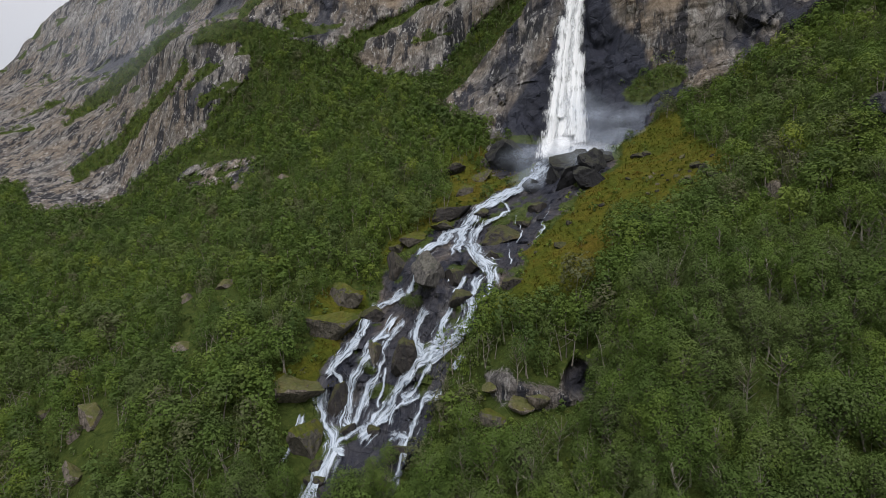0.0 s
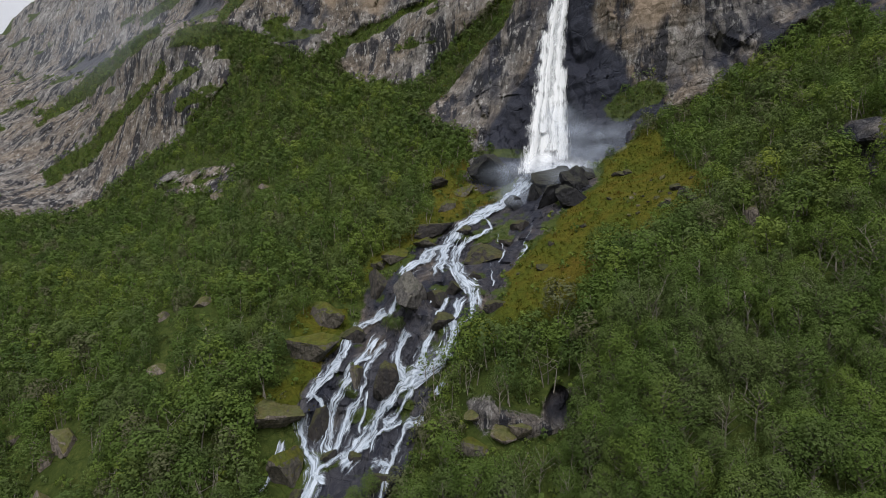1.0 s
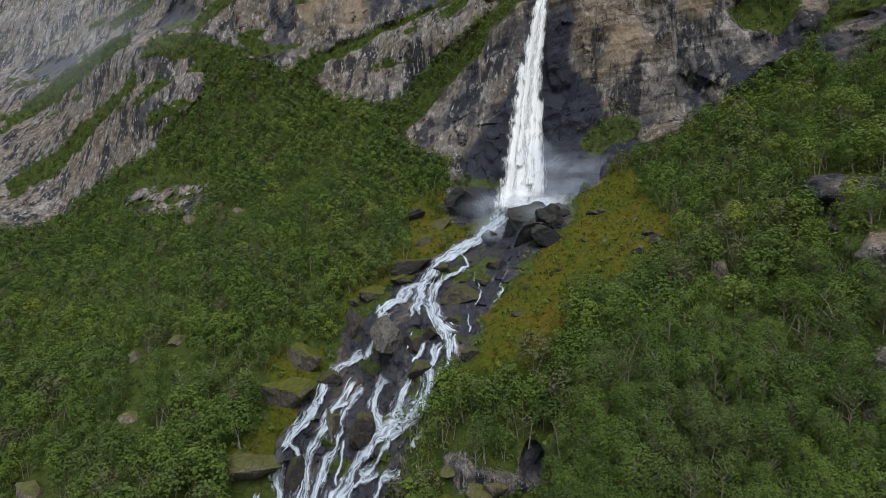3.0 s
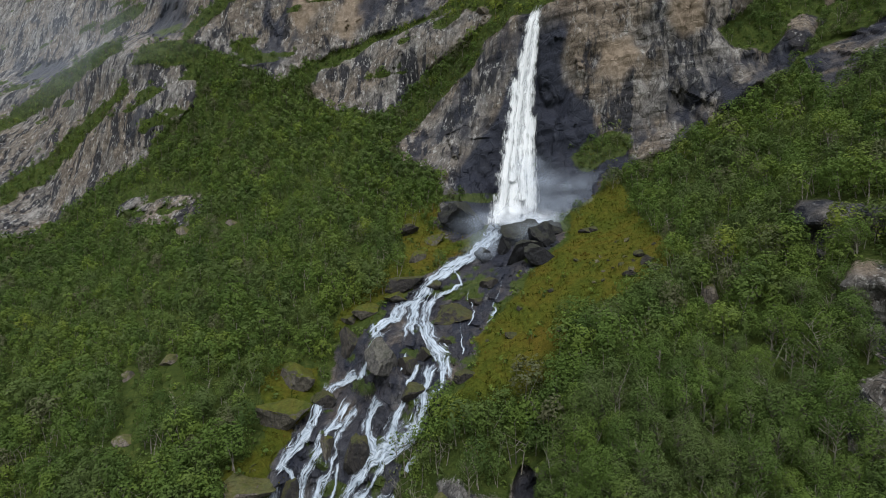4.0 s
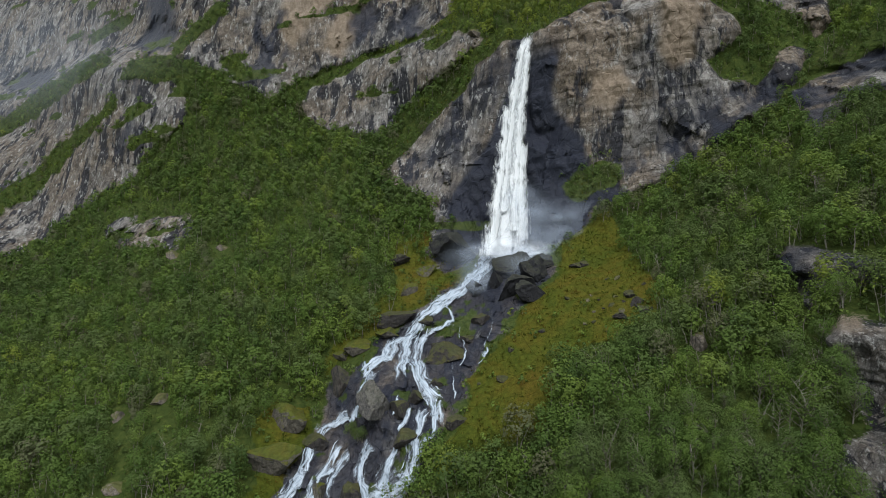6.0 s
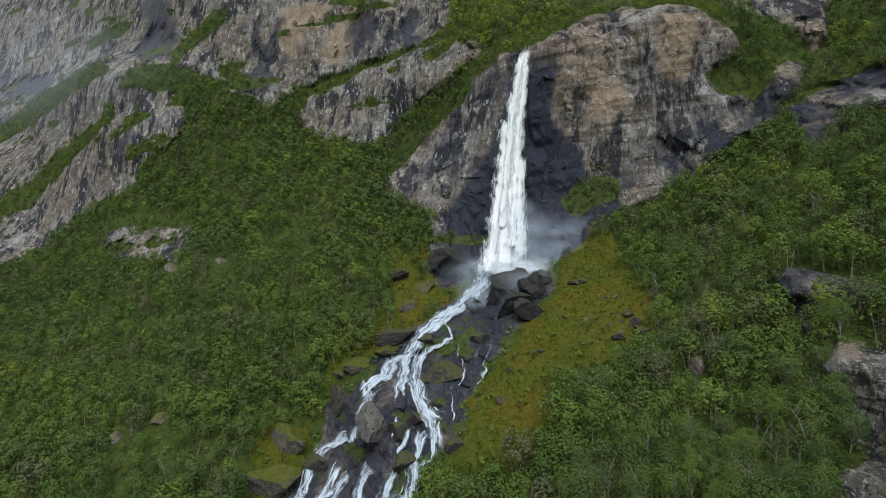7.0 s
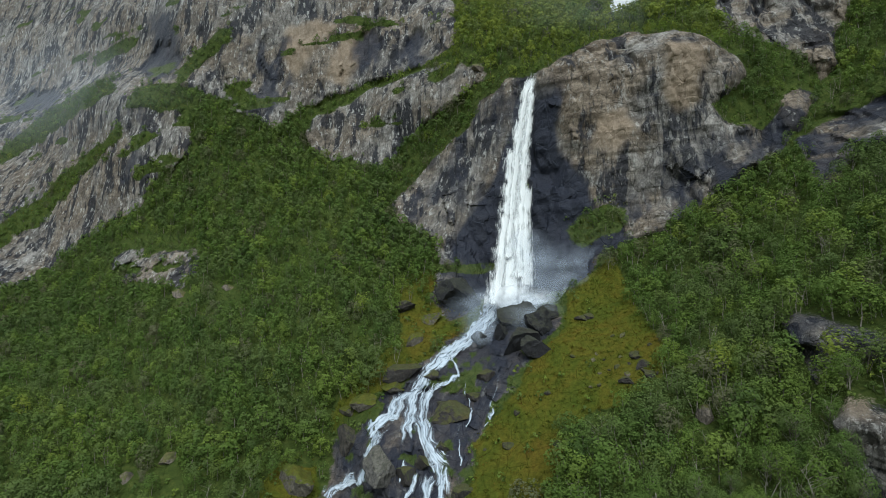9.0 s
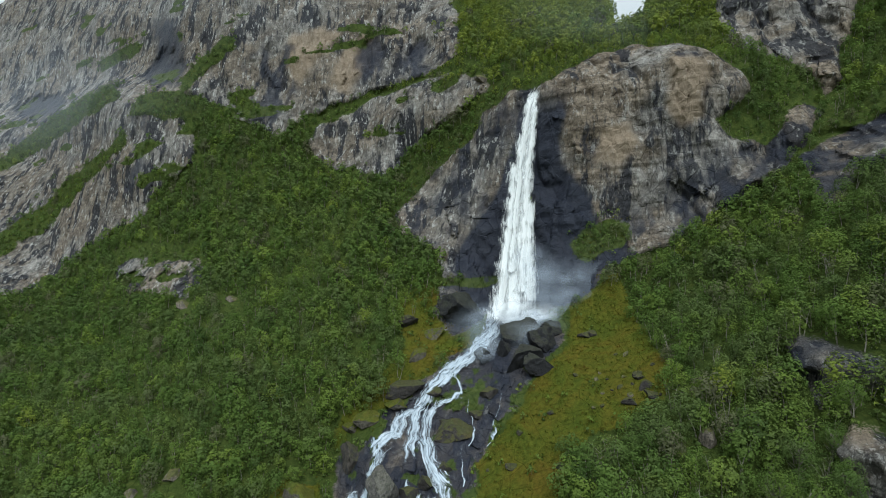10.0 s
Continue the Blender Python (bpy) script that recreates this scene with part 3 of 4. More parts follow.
def facets(p, size, seed=0):
    """Broken rock: each irregular block has a flat face with a lean and a level of its own, from about -1 to 1; worn edges between them."""
    q = p / np.asarray(size, float)
    f = np.floor(q).astype(np.int64)
    first, second = np.full(len(p), 9.0), np.full(len(p), 9.0)
    value, other = np.zeros(len(p)), np.zeros(len(p))
    for a in (-1, 0, 1):
        for b in (-1, 0, 1):
            for c in (-1, 0, 1):
                i, j, k = f[:, 0] + a, f[:, 1] + b, f[:, 2] + c
                dx, dy, dz = (i + hashed(i, j, k, seed) - q[:, 0], j + hashed(i, j, k, seed + 1) - q[:, 1], k + hashed(i, j, k, seed + 2) - q[:, 2])
                d = np.sqrt(dx * dx + dy * dy + dz * dz)
                level = 0.6 * (hashed(i, j, k, seed + 3) - 0.5) + 1.6 * (hashed(i, j, k, seed + 4) - 0.5) * dx + 1.6 * (hashed(i, j, k, seed + 5) - 0.35) * dz
                near, next_near = d < first, (d >= first) & (d < second)
                other = np.where(near, value, np.where(next_near, level, other))
                second = np.where(near, first, np.where(next_near, d, second))
                value, first = np.where(near, level, value), np.where(near, d, first)
    worn = 0.5 + 0.5 * np.clip((second - first) / 0.22, 0, 1)
    return 1.6 * (worn * value + (1 - worn) * other)


def smooth(a, b, x):
    t = np.clip((x - a) / (b - a), 0, 1)
    return t * t * (3 - 2 * t)


def inside(outline, u, z, soft):
    """1 inside an outline of (bearing, height), 0 outside, with an edge that many metres soft."""
    K = 170.0
    x, y = u * K, z
    q = np.array(outline, float) * (K, 1)
    odd, far = np.zeros(len(x), bool), np.full(len(x), 1e9)
    lo, hi = q.min(0) - 3 * soft, q.max(0) + 3 * soft
    near = (x > lo[0]) & (x < hi[0]) & (y > lo[1]) & (y < hi[1])
    X, Y = x[near], y[near]
    o, d2 = np.zeros(len(X), bool), np.full(len(X), 1e9)
    for (ax, ay), (bx, by) in zip(q, np.roll(q, -1, 0)):
        if ay != by:
            o ^= ((ay > Y) != (by > Y)) & (X < (bx - ax) * (Y - ay) / (by - ay) + ax)
        L = (bx - ax) ** 2 + (by - ay) ** 2 + 1e-9
        t = np.clip(((X - ax) * (bx - ax) + (Y - ay) * (by - ay)) / L, 0, 1)
        d2 = np.minimum(d2, (ax + t * (bx - ax) - X) ** 2 + (ay + t * (by - ay) - Y) ** 2)
    out = np.zeros(len(x))
    out[near] = smooth(-soft, soft, np.where(o, 1, -1) * np.sqrt(d2))
    return out


CLIFFS = ("cliff_right", "cliff_fall", "cliff_mid", "cliff_back", "cliff_corner", "cliff_dark", "slab_west", "cliff_far")
CRAGS = ("crag_low", "crag_east", "crag_near", "crag_foot")
STAINS = ("stain_a", "stain_b", "stain_c", "stain_d", "stain_e", "stain_f")
LEDGES = ("ledge_a", "ledge_b", "ledge_c", "ledge_d", "ledge_e", "ledge_f", "ledge_g")

def surface(u, z, detail=True):
    """The mountainside at bearing u and height z: how far ahead it lies, and what covers it there."""
    u, z = np.asarray(u, float), np.asarray(z, float)
    d = distance(u, z)
    p = np.stack([u * d, d, z], -1)
    wu = u + rough(p, 9, 3, 5) * 3.0 / 170
    wz = z + rough(p, 9, 3, 6) * 3.0
    m = {k: inside(v, wu, wz, 2.0) for k, v in REGIONS.items() if k != "meadow"}
    m["meadow"] = inside(REGIONS["meadow"], wu + rough(p, 13, 2, 7) * 2.6 / 170, wz + rough(p, 13, 2, 14) * 2.2, 2.5)
    m["slab_west"] = m["slab_west"] * smooth(-0.2, 0.05, rough(p, (9, 14, 6), 3, 19))
    crag = np.maximum.reduce([m[k] for k in CRAGS])
    cliff = np.maximum(crag, np.maximum.reduce([m[k] for k in CLIFFS]))
    ledge = np.maximum.reduce([m[k] for k in LEDGES])
    bed = np.maximum(m["bed_high"], m["bed_low"])
    turf = np.maximum.reduce([m["meadow"], m["moss"] * 0.62, m["glade"]])
    rock = cliff * (1 - ledge) * (1 - m["meadow"])
    east = smooth(0.15, 0.3, u)
    # seams of turf on the cliffs
    seam = smooth(0.25, 0.5, rough(p, (26, 26, 9), 3, 31)) * (1 - smooth(0.2, 0.28, u))
    lawn = turf
    stony = np.maximum(rock * (1 - 0.9 * seam), bed * smooth(-0.3, 0.3, rough(p, 5, 3, 33) + 0.26))
    fall_u = monotone([60, 73, 110, 147, 160], [0.20, 0.215, 0.234, 0.265, 0.268], z)
    off = (u - fall_u) * d
    reach = 9 + 24 * smooth(132, 76, z)
    wet = smooth(1.15, 0.75, np.abs(off - 0.28 * reach) / reach + rough(p, (6, 6, 16), 3, 9) * 0.3) * smooth(62, 70, z) * smooth(152, 135, z)
    wet = np.maximum(np.clip(wet * 1.25, 0, 0.97) * cliff, bed * smooth(-0.5, 0.3, rough(p, 6, 3, 12) + 0.3) * 0.85)
    wood = (1 - np.maximum.reduce([cliff, bed, m["meadow"], m["moss"] * 0.7, m["glade"] * 0.8]))
    scar = np.maximum.reduce([m[k] for k in ("scar_a", "scar_b", "scar_c", "scar_d", "scar_e")])
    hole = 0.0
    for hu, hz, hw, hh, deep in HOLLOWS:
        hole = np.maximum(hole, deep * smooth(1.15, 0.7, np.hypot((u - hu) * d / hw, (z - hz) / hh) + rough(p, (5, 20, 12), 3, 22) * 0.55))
    # the faces of two crags are darker in ragged bands
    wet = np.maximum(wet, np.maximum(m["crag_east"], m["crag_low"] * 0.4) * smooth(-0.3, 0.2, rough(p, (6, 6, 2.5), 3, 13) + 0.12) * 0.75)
    # shade inside the hollows, put into the colour: deeper is blacker
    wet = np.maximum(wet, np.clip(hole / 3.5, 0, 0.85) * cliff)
    # seeping water blackens the walls in ragged streaks
    full, part_way = np.maximum.reduce([m[k] for k in STAINS[:3]]), np.maximum.reduce([m[k] for k in STAINS[3:]])
    streaky = rough(p, (4, 6, 16), 3, 15)
    wet = np.maximum(wet, cliff * np.maximum(0.9 * full * smooth(-0.6, -0.2, streaky), 0.8 * part_way * smooth(-0.05, 0.2, streaky)))
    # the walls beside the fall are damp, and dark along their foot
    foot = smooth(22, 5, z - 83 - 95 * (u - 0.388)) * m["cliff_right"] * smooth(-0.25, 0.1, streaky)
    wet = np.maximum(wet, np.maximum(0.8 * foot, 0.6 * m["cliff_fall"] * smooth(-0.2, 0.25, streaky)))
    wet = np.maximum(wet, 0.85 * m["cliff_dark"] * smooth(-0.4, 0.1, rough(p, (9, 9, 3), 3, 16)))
    s = 0.0
    if detail:
        lean = (distance(u, z + 2) - distance(u, z - 2)) / 4
        calm = smooth(3.4, 1.5, lean)       # no broken faces where the ground lies nearly flat
        shape = rough(p, 40, 3, 1) * 4.5 * np.clip(0.3 + rock, 0, 1)
        # the joints of the rock lean: bands rise to the east on the western walls
        tilt = np.where(u < 0.12, 0.22, 0.1)
        q = np.stack([p[:, 0] + tilt * 0.6 * z, d, z - tilt * p[:, 0]], -1)
        layer = rough(q, (30, 60, 2.1), 2, 4) * 0.9
        broken = (facets(q, (16, 20, 26), 40) * 3.0 + facets(q, (6, 9, 10), 50) * 1.0 + facets(q, (2.0, 4, 3.4), 56) * 0.42) * (1 - 0.5 * smooth(220, 380, d))
        cleft = -smooth(0.12, 0.0, np.abs(rough(q, (16, 25, 44), 3, 2))) * -1.2
        s = shape + calm * rock * (1 - 0.3 * crag) * (broken * (1 - 0.15 * east) + cleft + layer * (0.15 + 0.4 * east)) - 0.4 * crag
        # crags stand upright out of the slope, with a flat top
        for k in CRAGS:
            s = s - m[k] * 0.8 * lean * (z - np.mean([b for a, b in REGIONS[k]]))
        s = s + bed * (facets(p, (4.5, 4.5, 3.6), 60) * 1.6 + facets(p, (1.7, 1.7, 1.5), 70) * 0.7)
        s = s + (1 - rock) * (1 - bed) * (rough(p, 11, 3, 8) * 1.6 + rough(p, 1.6, 2, 18) * 0.25)
        s = s + smooth(16, 5, np.abs(off - 2)) * smooth(68, 80, z) * smooth(150, 140, z) * 3.0
        s = s + hole * calm
    s = s + 2.6 * wood * smooth(1.3, 0.9, np.abs(u))
    return d + s, dict(scar=scar, rock=stony, turf=lawn, wet=wet, wood=wood, cliff=cliff, bed=bed, ledge=ledge, seam=seam, meadow=m["meadow"], **{k: m[k] for k in CLIFFS + CRAGS + ("moss", "glade")})


def solid(name, verts, faces, mats=(), flat=True, uv=None, which=None, **values):
    """A mesh from arrays: verts (n, 3), faces (m, 3 or 4), values at the corners' points."""
    verts, faces = np.asarray(verts, np.float32), np.asarray(faces, np.int32)
    k = faces.shape[1]
    me = bpy.data.meshes.new(name)
    me.vertices.add(len(verts))
    me.vertices.foreach_set("co", verts.ravel())
    me.loops.add(faces.size)
    me.loops.foreach_set("vertex_index", faces.ravel())
    me.polygons.add(len(faces))
    me.polygons.foreach_set("loop_start", np.arange(0, faces.size, k, dtype=np.int32))
    me.polygons.foreach_set("loop_total", np.full(len(faces), k, np.int32))
    for m in mats:
        me.materials.append(m)
    if which is not None:
        me.polygons.foreach_set("material_index", np.asarray(which, np.int32))
    me.update(calc_edges=True)
    me.polygons.foreach_set("use_smooth", np.full(len(faces), not flat))
    for key, v in values.items():
        me.attributes.new(key, "FLOAT", "POINT").data.foreach_set("value", np.asarray(v, np.float32))
    if uv is not None:
        me.uv_layers.new(name="flow").data.foreach_set("uv", np.asarray(uv, np.float32)[faces.ravel()].ravel())
    me.validate()
    return me


def strip(rows, cols):
    """Quads of a grid of rows x cols points."""
    i = np.arange(rows * cols).reshape(rows, cols)
    return np.stack([i[:-1, :-1], i[:-1, 1:], i[1:, 1:], i[1:, :-1]], -1).reshape(-1, 4)


# ---- the mountainside, one sheet over bearing and height ----
COLS = np.concatenate([np.linspace(-1.6, -0.87, 40)[:-1], np.linspace(-0.87, 1.05, 640), np.linspace(1.05, 1.7, 40)[1:]])
STEPS = np.concatenate([np.linspace(-26, 6, 40)[:-1], np.linspace(6, 180, 330)[:-1], np.linspace(180, 400, 130)])
top = skyline(COLS)
gu, gz = np.meshgrid(COLS, STEPS)
gz = np.where(gz > 172, 172 + (gz - 172) * (np.maximum(top, 176) - 172)[None] / 228, gz)
gz = np.minimum(gz, np.maximum(top, 121)[None])
gd, cover = surface(gu.ravel(), gz.ravel())
gx, gy, gzz = gu.ravel() * gd, gd, gz.ravel()
crest = rough(np.stack([gx, gy, gzz], -1), 14, 3, 90) * 7
gzz = gzz + crest * smooth(-70, 0, gzz - np.tile(top, len(STEPS)))
pts = np.stack([gx, gy, gzz], -1)
R, C = gu.shape
# behind the crest the mountain falls away
back1 = pts[-C:] * (1.06, 1.06, 1) - (0, 0, 8)
back2 = pts[-C:] * (1.7, 1.7, 1) * (1, 1, 0) - (0, 0, 30)
pts = np.concatenate([pts, back1, back2])
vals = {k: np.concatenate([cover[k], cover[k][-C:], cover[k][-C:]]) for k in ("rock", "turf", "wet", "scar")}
faces = strip(R + 2, C)
label = np.zeros(len(pts), int)
PIECES = ["slope"] + list(CLIFFS) + ["stream_bed", "meadow"] + list(CRAGS)
for n, k in enumerate(CLIFFS, 1):
    label[: R * C][cover[k] > 0.5] = n
label[: R * C][cover["bed"] > 0.5] = len(CLIFFS) + 1
label[: R * C][cover["meadow"] > 0.5] = len(CLIFFS) + 2
for n, k in enumerate(CRAGS, len(CLIFFS) + 3):
    label[: R * C][cover[k] > 0.5] = n
face_label = label[faces].max(1)
TOLD = {"slope": ("steep forest floor of dark soil, herbs and low greenery", "ground"), "cliff_right": ("layered brown and grey cliff wall beside the waterfall", "cliff"),
        "cliff_fall": ("dark wet rock wall behind the falling water", "cliff"), "cliff_mid": ("grey streaked rock step above the wooded slope", "cliff"),
        "cliff_back": ("high grey cliff with dark streaks and green ledges", "cliff"), "cliff_corner": ("pale streaked grey cliff above the birch shelf", "cliff"),
        "cliff_dark": ("dark damp rock gully between leafy bushes", "cliff"), "slab_west": ("tilted bare rock slabs showing through the woods", "rock slab"),
        "stream_bed": ("wet dark rocky bed under the white cascade", "stream bed"), "meadow": ("golden green steep grass slope with scattered stones", "grass slope"),
        "cliff_far": ("far grey mountain wall under the bright sky", "cliff"), "crag_low": ("low brown crag with a dark cave among the trees", "crag"), "crag_east": ("dark overhanging crag with a pale foot among birches", "crag"),
        "crag_near": ("grey broken crag between leafy bushes", "crag"), "crag_foot": ("mossy grey crag at the foot of the wood", "crag")}
for n, k in enumerate(PIECES):
    f = faces[face_label == n]
    if k == "slope":
        # under the trees a coarser net will do
        rows, cols = (R + 2 - 1) // 2 * 2, (C - 1) // 2 * 2
        fl = face_label.reshape(R + 1, C - 1)
        whole = np.zeros((R + 1, C - 1), bool)
        quad = (fl[:rows:2, :cols:2] == 0) & (fl[1:rows:2, :cols:2] == 0) & (fl[:rows:2, 1:cols:2] == 0) & (fl[1:rows:2, 1:cols:2] == 0)
        wide = np.pad(quad, 1)
        quad = np.logical_and.reduce([wide[1 + a:wide.shape[0] - 1 + a, 1 + b:wide.shape[1] - 1 + b] for a in (-1, 0, 1) for b in (-1, 0, 1)])
        whole[:rows, :cols] = np.repeat(np.repeat(quad, 2, 0), 2, 1)
        i = np.arange((R + 2) * C).reshape(R + 2, C)
        big = np.stack([i[:rows:2, :cols:2], i[:rows:2, 2:cols + 1:2], i[2:rows + 1:2, 2:cols + 1:2], i[2:rows + 1:2, :cols:2]], -1)[quad]
        f = np.concatenate([faces[(face_label == 0) & ~whole.ravel()], big])
    used, back = np.unique(f, return_inverse=True)
    east_side = k in ("cliff_right", "cliff_corner", "cliff_dark", "meadow", "stream_bed")
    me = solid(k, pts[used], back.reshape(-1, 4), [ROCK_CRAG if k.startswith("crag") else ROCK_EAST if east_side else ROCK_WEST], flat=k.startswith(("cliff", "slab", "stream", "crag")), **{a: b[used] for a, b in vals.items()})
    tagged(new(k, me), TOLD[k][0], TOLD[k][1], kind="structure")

ring = np.linspace(0, 2 * np.pi, 97)[:-1]
disc = np.concatenate([np.stack([r * np.cos(ring), r * np.sin(ring), np.full(96, -28.0)], -1) for r in (0.5, 60, 300, 1500, 4500)])
valley = solid("valley_floor", disc, np.concatenate([np.stack([i * 96 + np.arange(96), (i + 1) * 96 + np.arange(96), (i + 1) * 96 + (np.arange(96) + 1) % 96, i * 96 + (np.arange(96) + 1) % 96], -1) for i in range(4)]),
               [ROCK_WEST], turf=np.ones(480), rock=np.zeros(480), wet=np.zeros(480), scar=np.zeros(480))
tagged(new("valley_floor", valley), "flat green valley floor far below the slope", "ground", kind="structure")

# ---- the waterfall and the cascade below it ----


def part(name, me, parent, label=""):
    ob = new(name, me)
    ob.parent = parent
    return tagged(ob, label)


def thing(name, label, category, group="", at=(0, 0, 0)):
    ob = new(name)
    ob.location = at
    return tagged(ob, label, category, group)


def ground_at(u, z):
    d, _ = surface(np.atleast_1d(u), np.atleast_1d(z))
    return d


rng = np.random.default_rng(3)
FALL = np.array([  # the falling water from its lip down: height, bearing of the middle, half width, distance ahead
    (148.5, 0.2665, 1.5, 188.0), (146.5, 0.2630, 2.2, 184.5), (141, 0.2550, 3.2, 182.5), (132, 0.2480, 3.9, 181.0), (120, 0.2385, 4.4, 178.5),
    (105, 0.2310, 4.8, 174.5), (90, 0.2245, 5.6, 169.5), (80, 0.2205, 6.8, 165.5), (73, 0.2150, 7.4, 162.0), (69, 0.2050, 4.0, 158.5)])
FALL_Z = np.concatenate([FALL[:6, 0], np.arange(102, 67, -3.0)])
FALL_U, FALL_HALF, FALL_Y = (np.interp(-FALL_Z, -FALL[:, 0], FALL[:, k]) for k in (1, 2, 3))
FALL_Y = np.minimum(FALL_Y, np.min([ground_at(FALL_U + k, FALL_Z + j) for k in np.linspace(-0.03, 0.03, 7) for j in (-1.5, 0, 1.5)], 0) - 1.0)
for k in range(1, len(FALL_Z)):  # it falls nearly straight, and ends behind the rocks at its foot
    FALL_Y[k] = max(FALL_Y[k], FALL_Y[k - 1] - 0.75 * (FALL_Z[k - 1] - FALL_Z[k]))


def fall_at(z):
    """Middle of the falling water, its half width, at the heights z."""
    zz = -np.asarray(z, float)
    y = monotone(-FALL_Z, FALL_Y, zz)
    return monotone(-FALL_Z, FALL_U, zz) * y, y, monotone(-FALL_Z, FALL_HALF, zz)


waterfall = thing("waterfall", "tall white waterfall plunging down a dark cliff into spray", "waterfall")


def curtain(z0, z1, lo, hi, bulge, ragged, seed, soft=0.4):
    """A rough, rounded sheet of falling water between two heights; lo, hi: the share of the width that it takes."""
    n, k = int((z0 - z1) / 0.35), 34
    z = np.linspace(z0, z1, n)
    x, y, h = fall_at(z)
    v = np.linspace(-1, 1, k)
    gz, gv = np.repeat(z, k), np.tile(v, n)
    mid, half = (lo + hi) / 2, (hi - lo) / 2
    q = np.stack([gv * 3 * half + seed * 7.3, np.zeros_like(gv) + seed, gz], -1)
    wave = rough(q, (0.35, 1, 9), 3, 200 + seed)
    edge = rough(q * (0, 0, 1) + (seed, 0, 0), (1, 1, 5), 3, 210 + seed) * ragged
    side = mid + gv * half * (1 + edge)
    px = np.repeat(x, k) + side * np.repeat(h, k) + rough(q, (1, 1, 3), 2, 220 + seed) * 0.25
    py = np.repeat(y, k) - bulge * np.repeat(h, k) * np.sqrt(np.clip(1 - gv * gv, 0, 1)) - wave * 0.06
    pz = gz + rough(q, (0.6, 1, 4), 2, 230 + seed) * 0.4
    body = smooth(1.05, soft, np.abs(gv)) * np.repeat(smooth(0, 0.06, (z0 - z) / (z0 - z1)) * smooth(0, 0.02, (z - z1) / (z0 - z1)), k)
    uv = np.stack([side * np.repeat(h, k), gz], -1)
    return solid("curtain", np.stack([px, py, pz], -1), strip(n, k), [FALLING], False, uv, body=0.1 + 0.9 * body)


part("main_column", curtain(148.5, 71.5, -0.8, 0.8, 0.45, 0.1, 1, 0.2), waterfall, "dense white main column of falling water")
for n, (z0, z1, lo, hi) in enumerate([(146, 86, -0.85, 0.3), (143, 80, -0.2, 0.95), (122, 73, -1.15, -0.1), (110, 73, 0.1, 1.2)]):
    part("water_veil", curtain(z0, z1, lo, hi, 0.62, 0.3, 2 + n, -0.4), waterfall, "thin torn veil of falling water")


def veil(cx, cy, cz, wide, high, lean, seed, stuff=None, depth=2.5):
    """A soft sheet of drifting spray, mist or painted haze that thins out to its edges."""
    n, k = 18, 22
    a, b = np.meshgrid(np.linspace(-1, 1, k), np.linspace(-1, 1, n))
    a, b = a.ravel(), b.ravel()
    q = np.stack([a * 3, b * 3, np.full_like(a, seed * 3.7)], -1)
    x = cx + a * wide + lean * b * high
    y = cy + rough(q, 1.5, 2, 300 + seed) * depth + 0.7 * b * high
    z = cz + b * high + rough(q, 2, 2, 310 + seed) * 1.2
    body = smooth(1.0, 0.1, np.hypot(a, b) + 0.3 * rough(q, 1.2, 3, 320 + seed))
    return solid("spray", np.stack([x, y, z], -1), strip(n, k), [stuff or MIST], False, body=body)


for n, (cx, cy, cz, w, h, lean) in enumerate([(25, 153.5, 73, 11, 8, 0.3), (46, 157, 79, 14, 9, 0.5), (54, 158, 84, 14, 8, 0.4), (38, 152, 73, 13, 6, 0.3), (26, 150, 67, 9, 6, 0.5), (42, 160, 88, 11, 10, 0.1), (39, 145.5, 70, 11, 6, 0.2)]):
    part("spray_veil", veil(cx, cy, cz, w, h, lean, n), waterfall, "drifting pale spray")
for n, (cx, cy, cz, w, h, lean) in enumerate([(35, 154.5, 75.5, 8.5, 5.0, 0.1), (42, 154.5, 75, 6.0, 3.2, 0.3)]):
    part("splash", veil(cx, cy, cz, w, h, lean, 60 + n, SPLASH, 0.8), waterfall, "white splash where the water lands")

# drifting mist, and sheets added to lighten the distance like aerial haze
for n, (cx, cy, cz, w, h, lean) in enumerate([(-205, 360, 180, 90, 55, 0.2), (-250, 400, 215, 120, 80, 0.1), (-150, 270, 160, 70, 40, 0.3), (-190, 330, 250, 120, 70, 0.0),
                                              (-60, 255, 215, 90, 45, 0.1), (80, 200, 180, 55, 20, 0.2)]):
    wisp = new("mist_haze_sheet", veil(cx, cy, cz, w, h, lean, 40 + n, HAZE, 10))
    tagged(wisp, "thin pale sheet of mist and added aerial haze before the cliffs", "mist", "wisps of mist")

cascade = thing("cascade", "white cascade splitting into many tongues over dark rocks", "cascade")


BED_U, BED_Z = np.meshgrid(np.linspace(-0.335, 0.285, 400), np.linspace(4, 80, 320))
bed_u, bed_z = BED_U.ravel(), BED_Z.ravel()
bed_d, bed_cover = surface(bed_u, bed_z)

# the water glides over the edges of the blocks: nearest rock within reach, then smoothed along the fall
grid = bed_d.reshape(BED_U.shape)
grid = np.minimum.reduce([np.roll(np.roll(grid, i, 0), j, 1) for i in range(-2, 3) for j in (-1, 0, 1)])
for axis, steps in ((0, 7), (0, 5), (1, 3)):
    grid = np.mean([np.roll(grid, i, axis) for i in range(-(steps // 2), steps // 2 + 1)], 0)
bed_d = np.minimum(grid.ravel(), bed_d)
bed_x = bed_u * bed_d
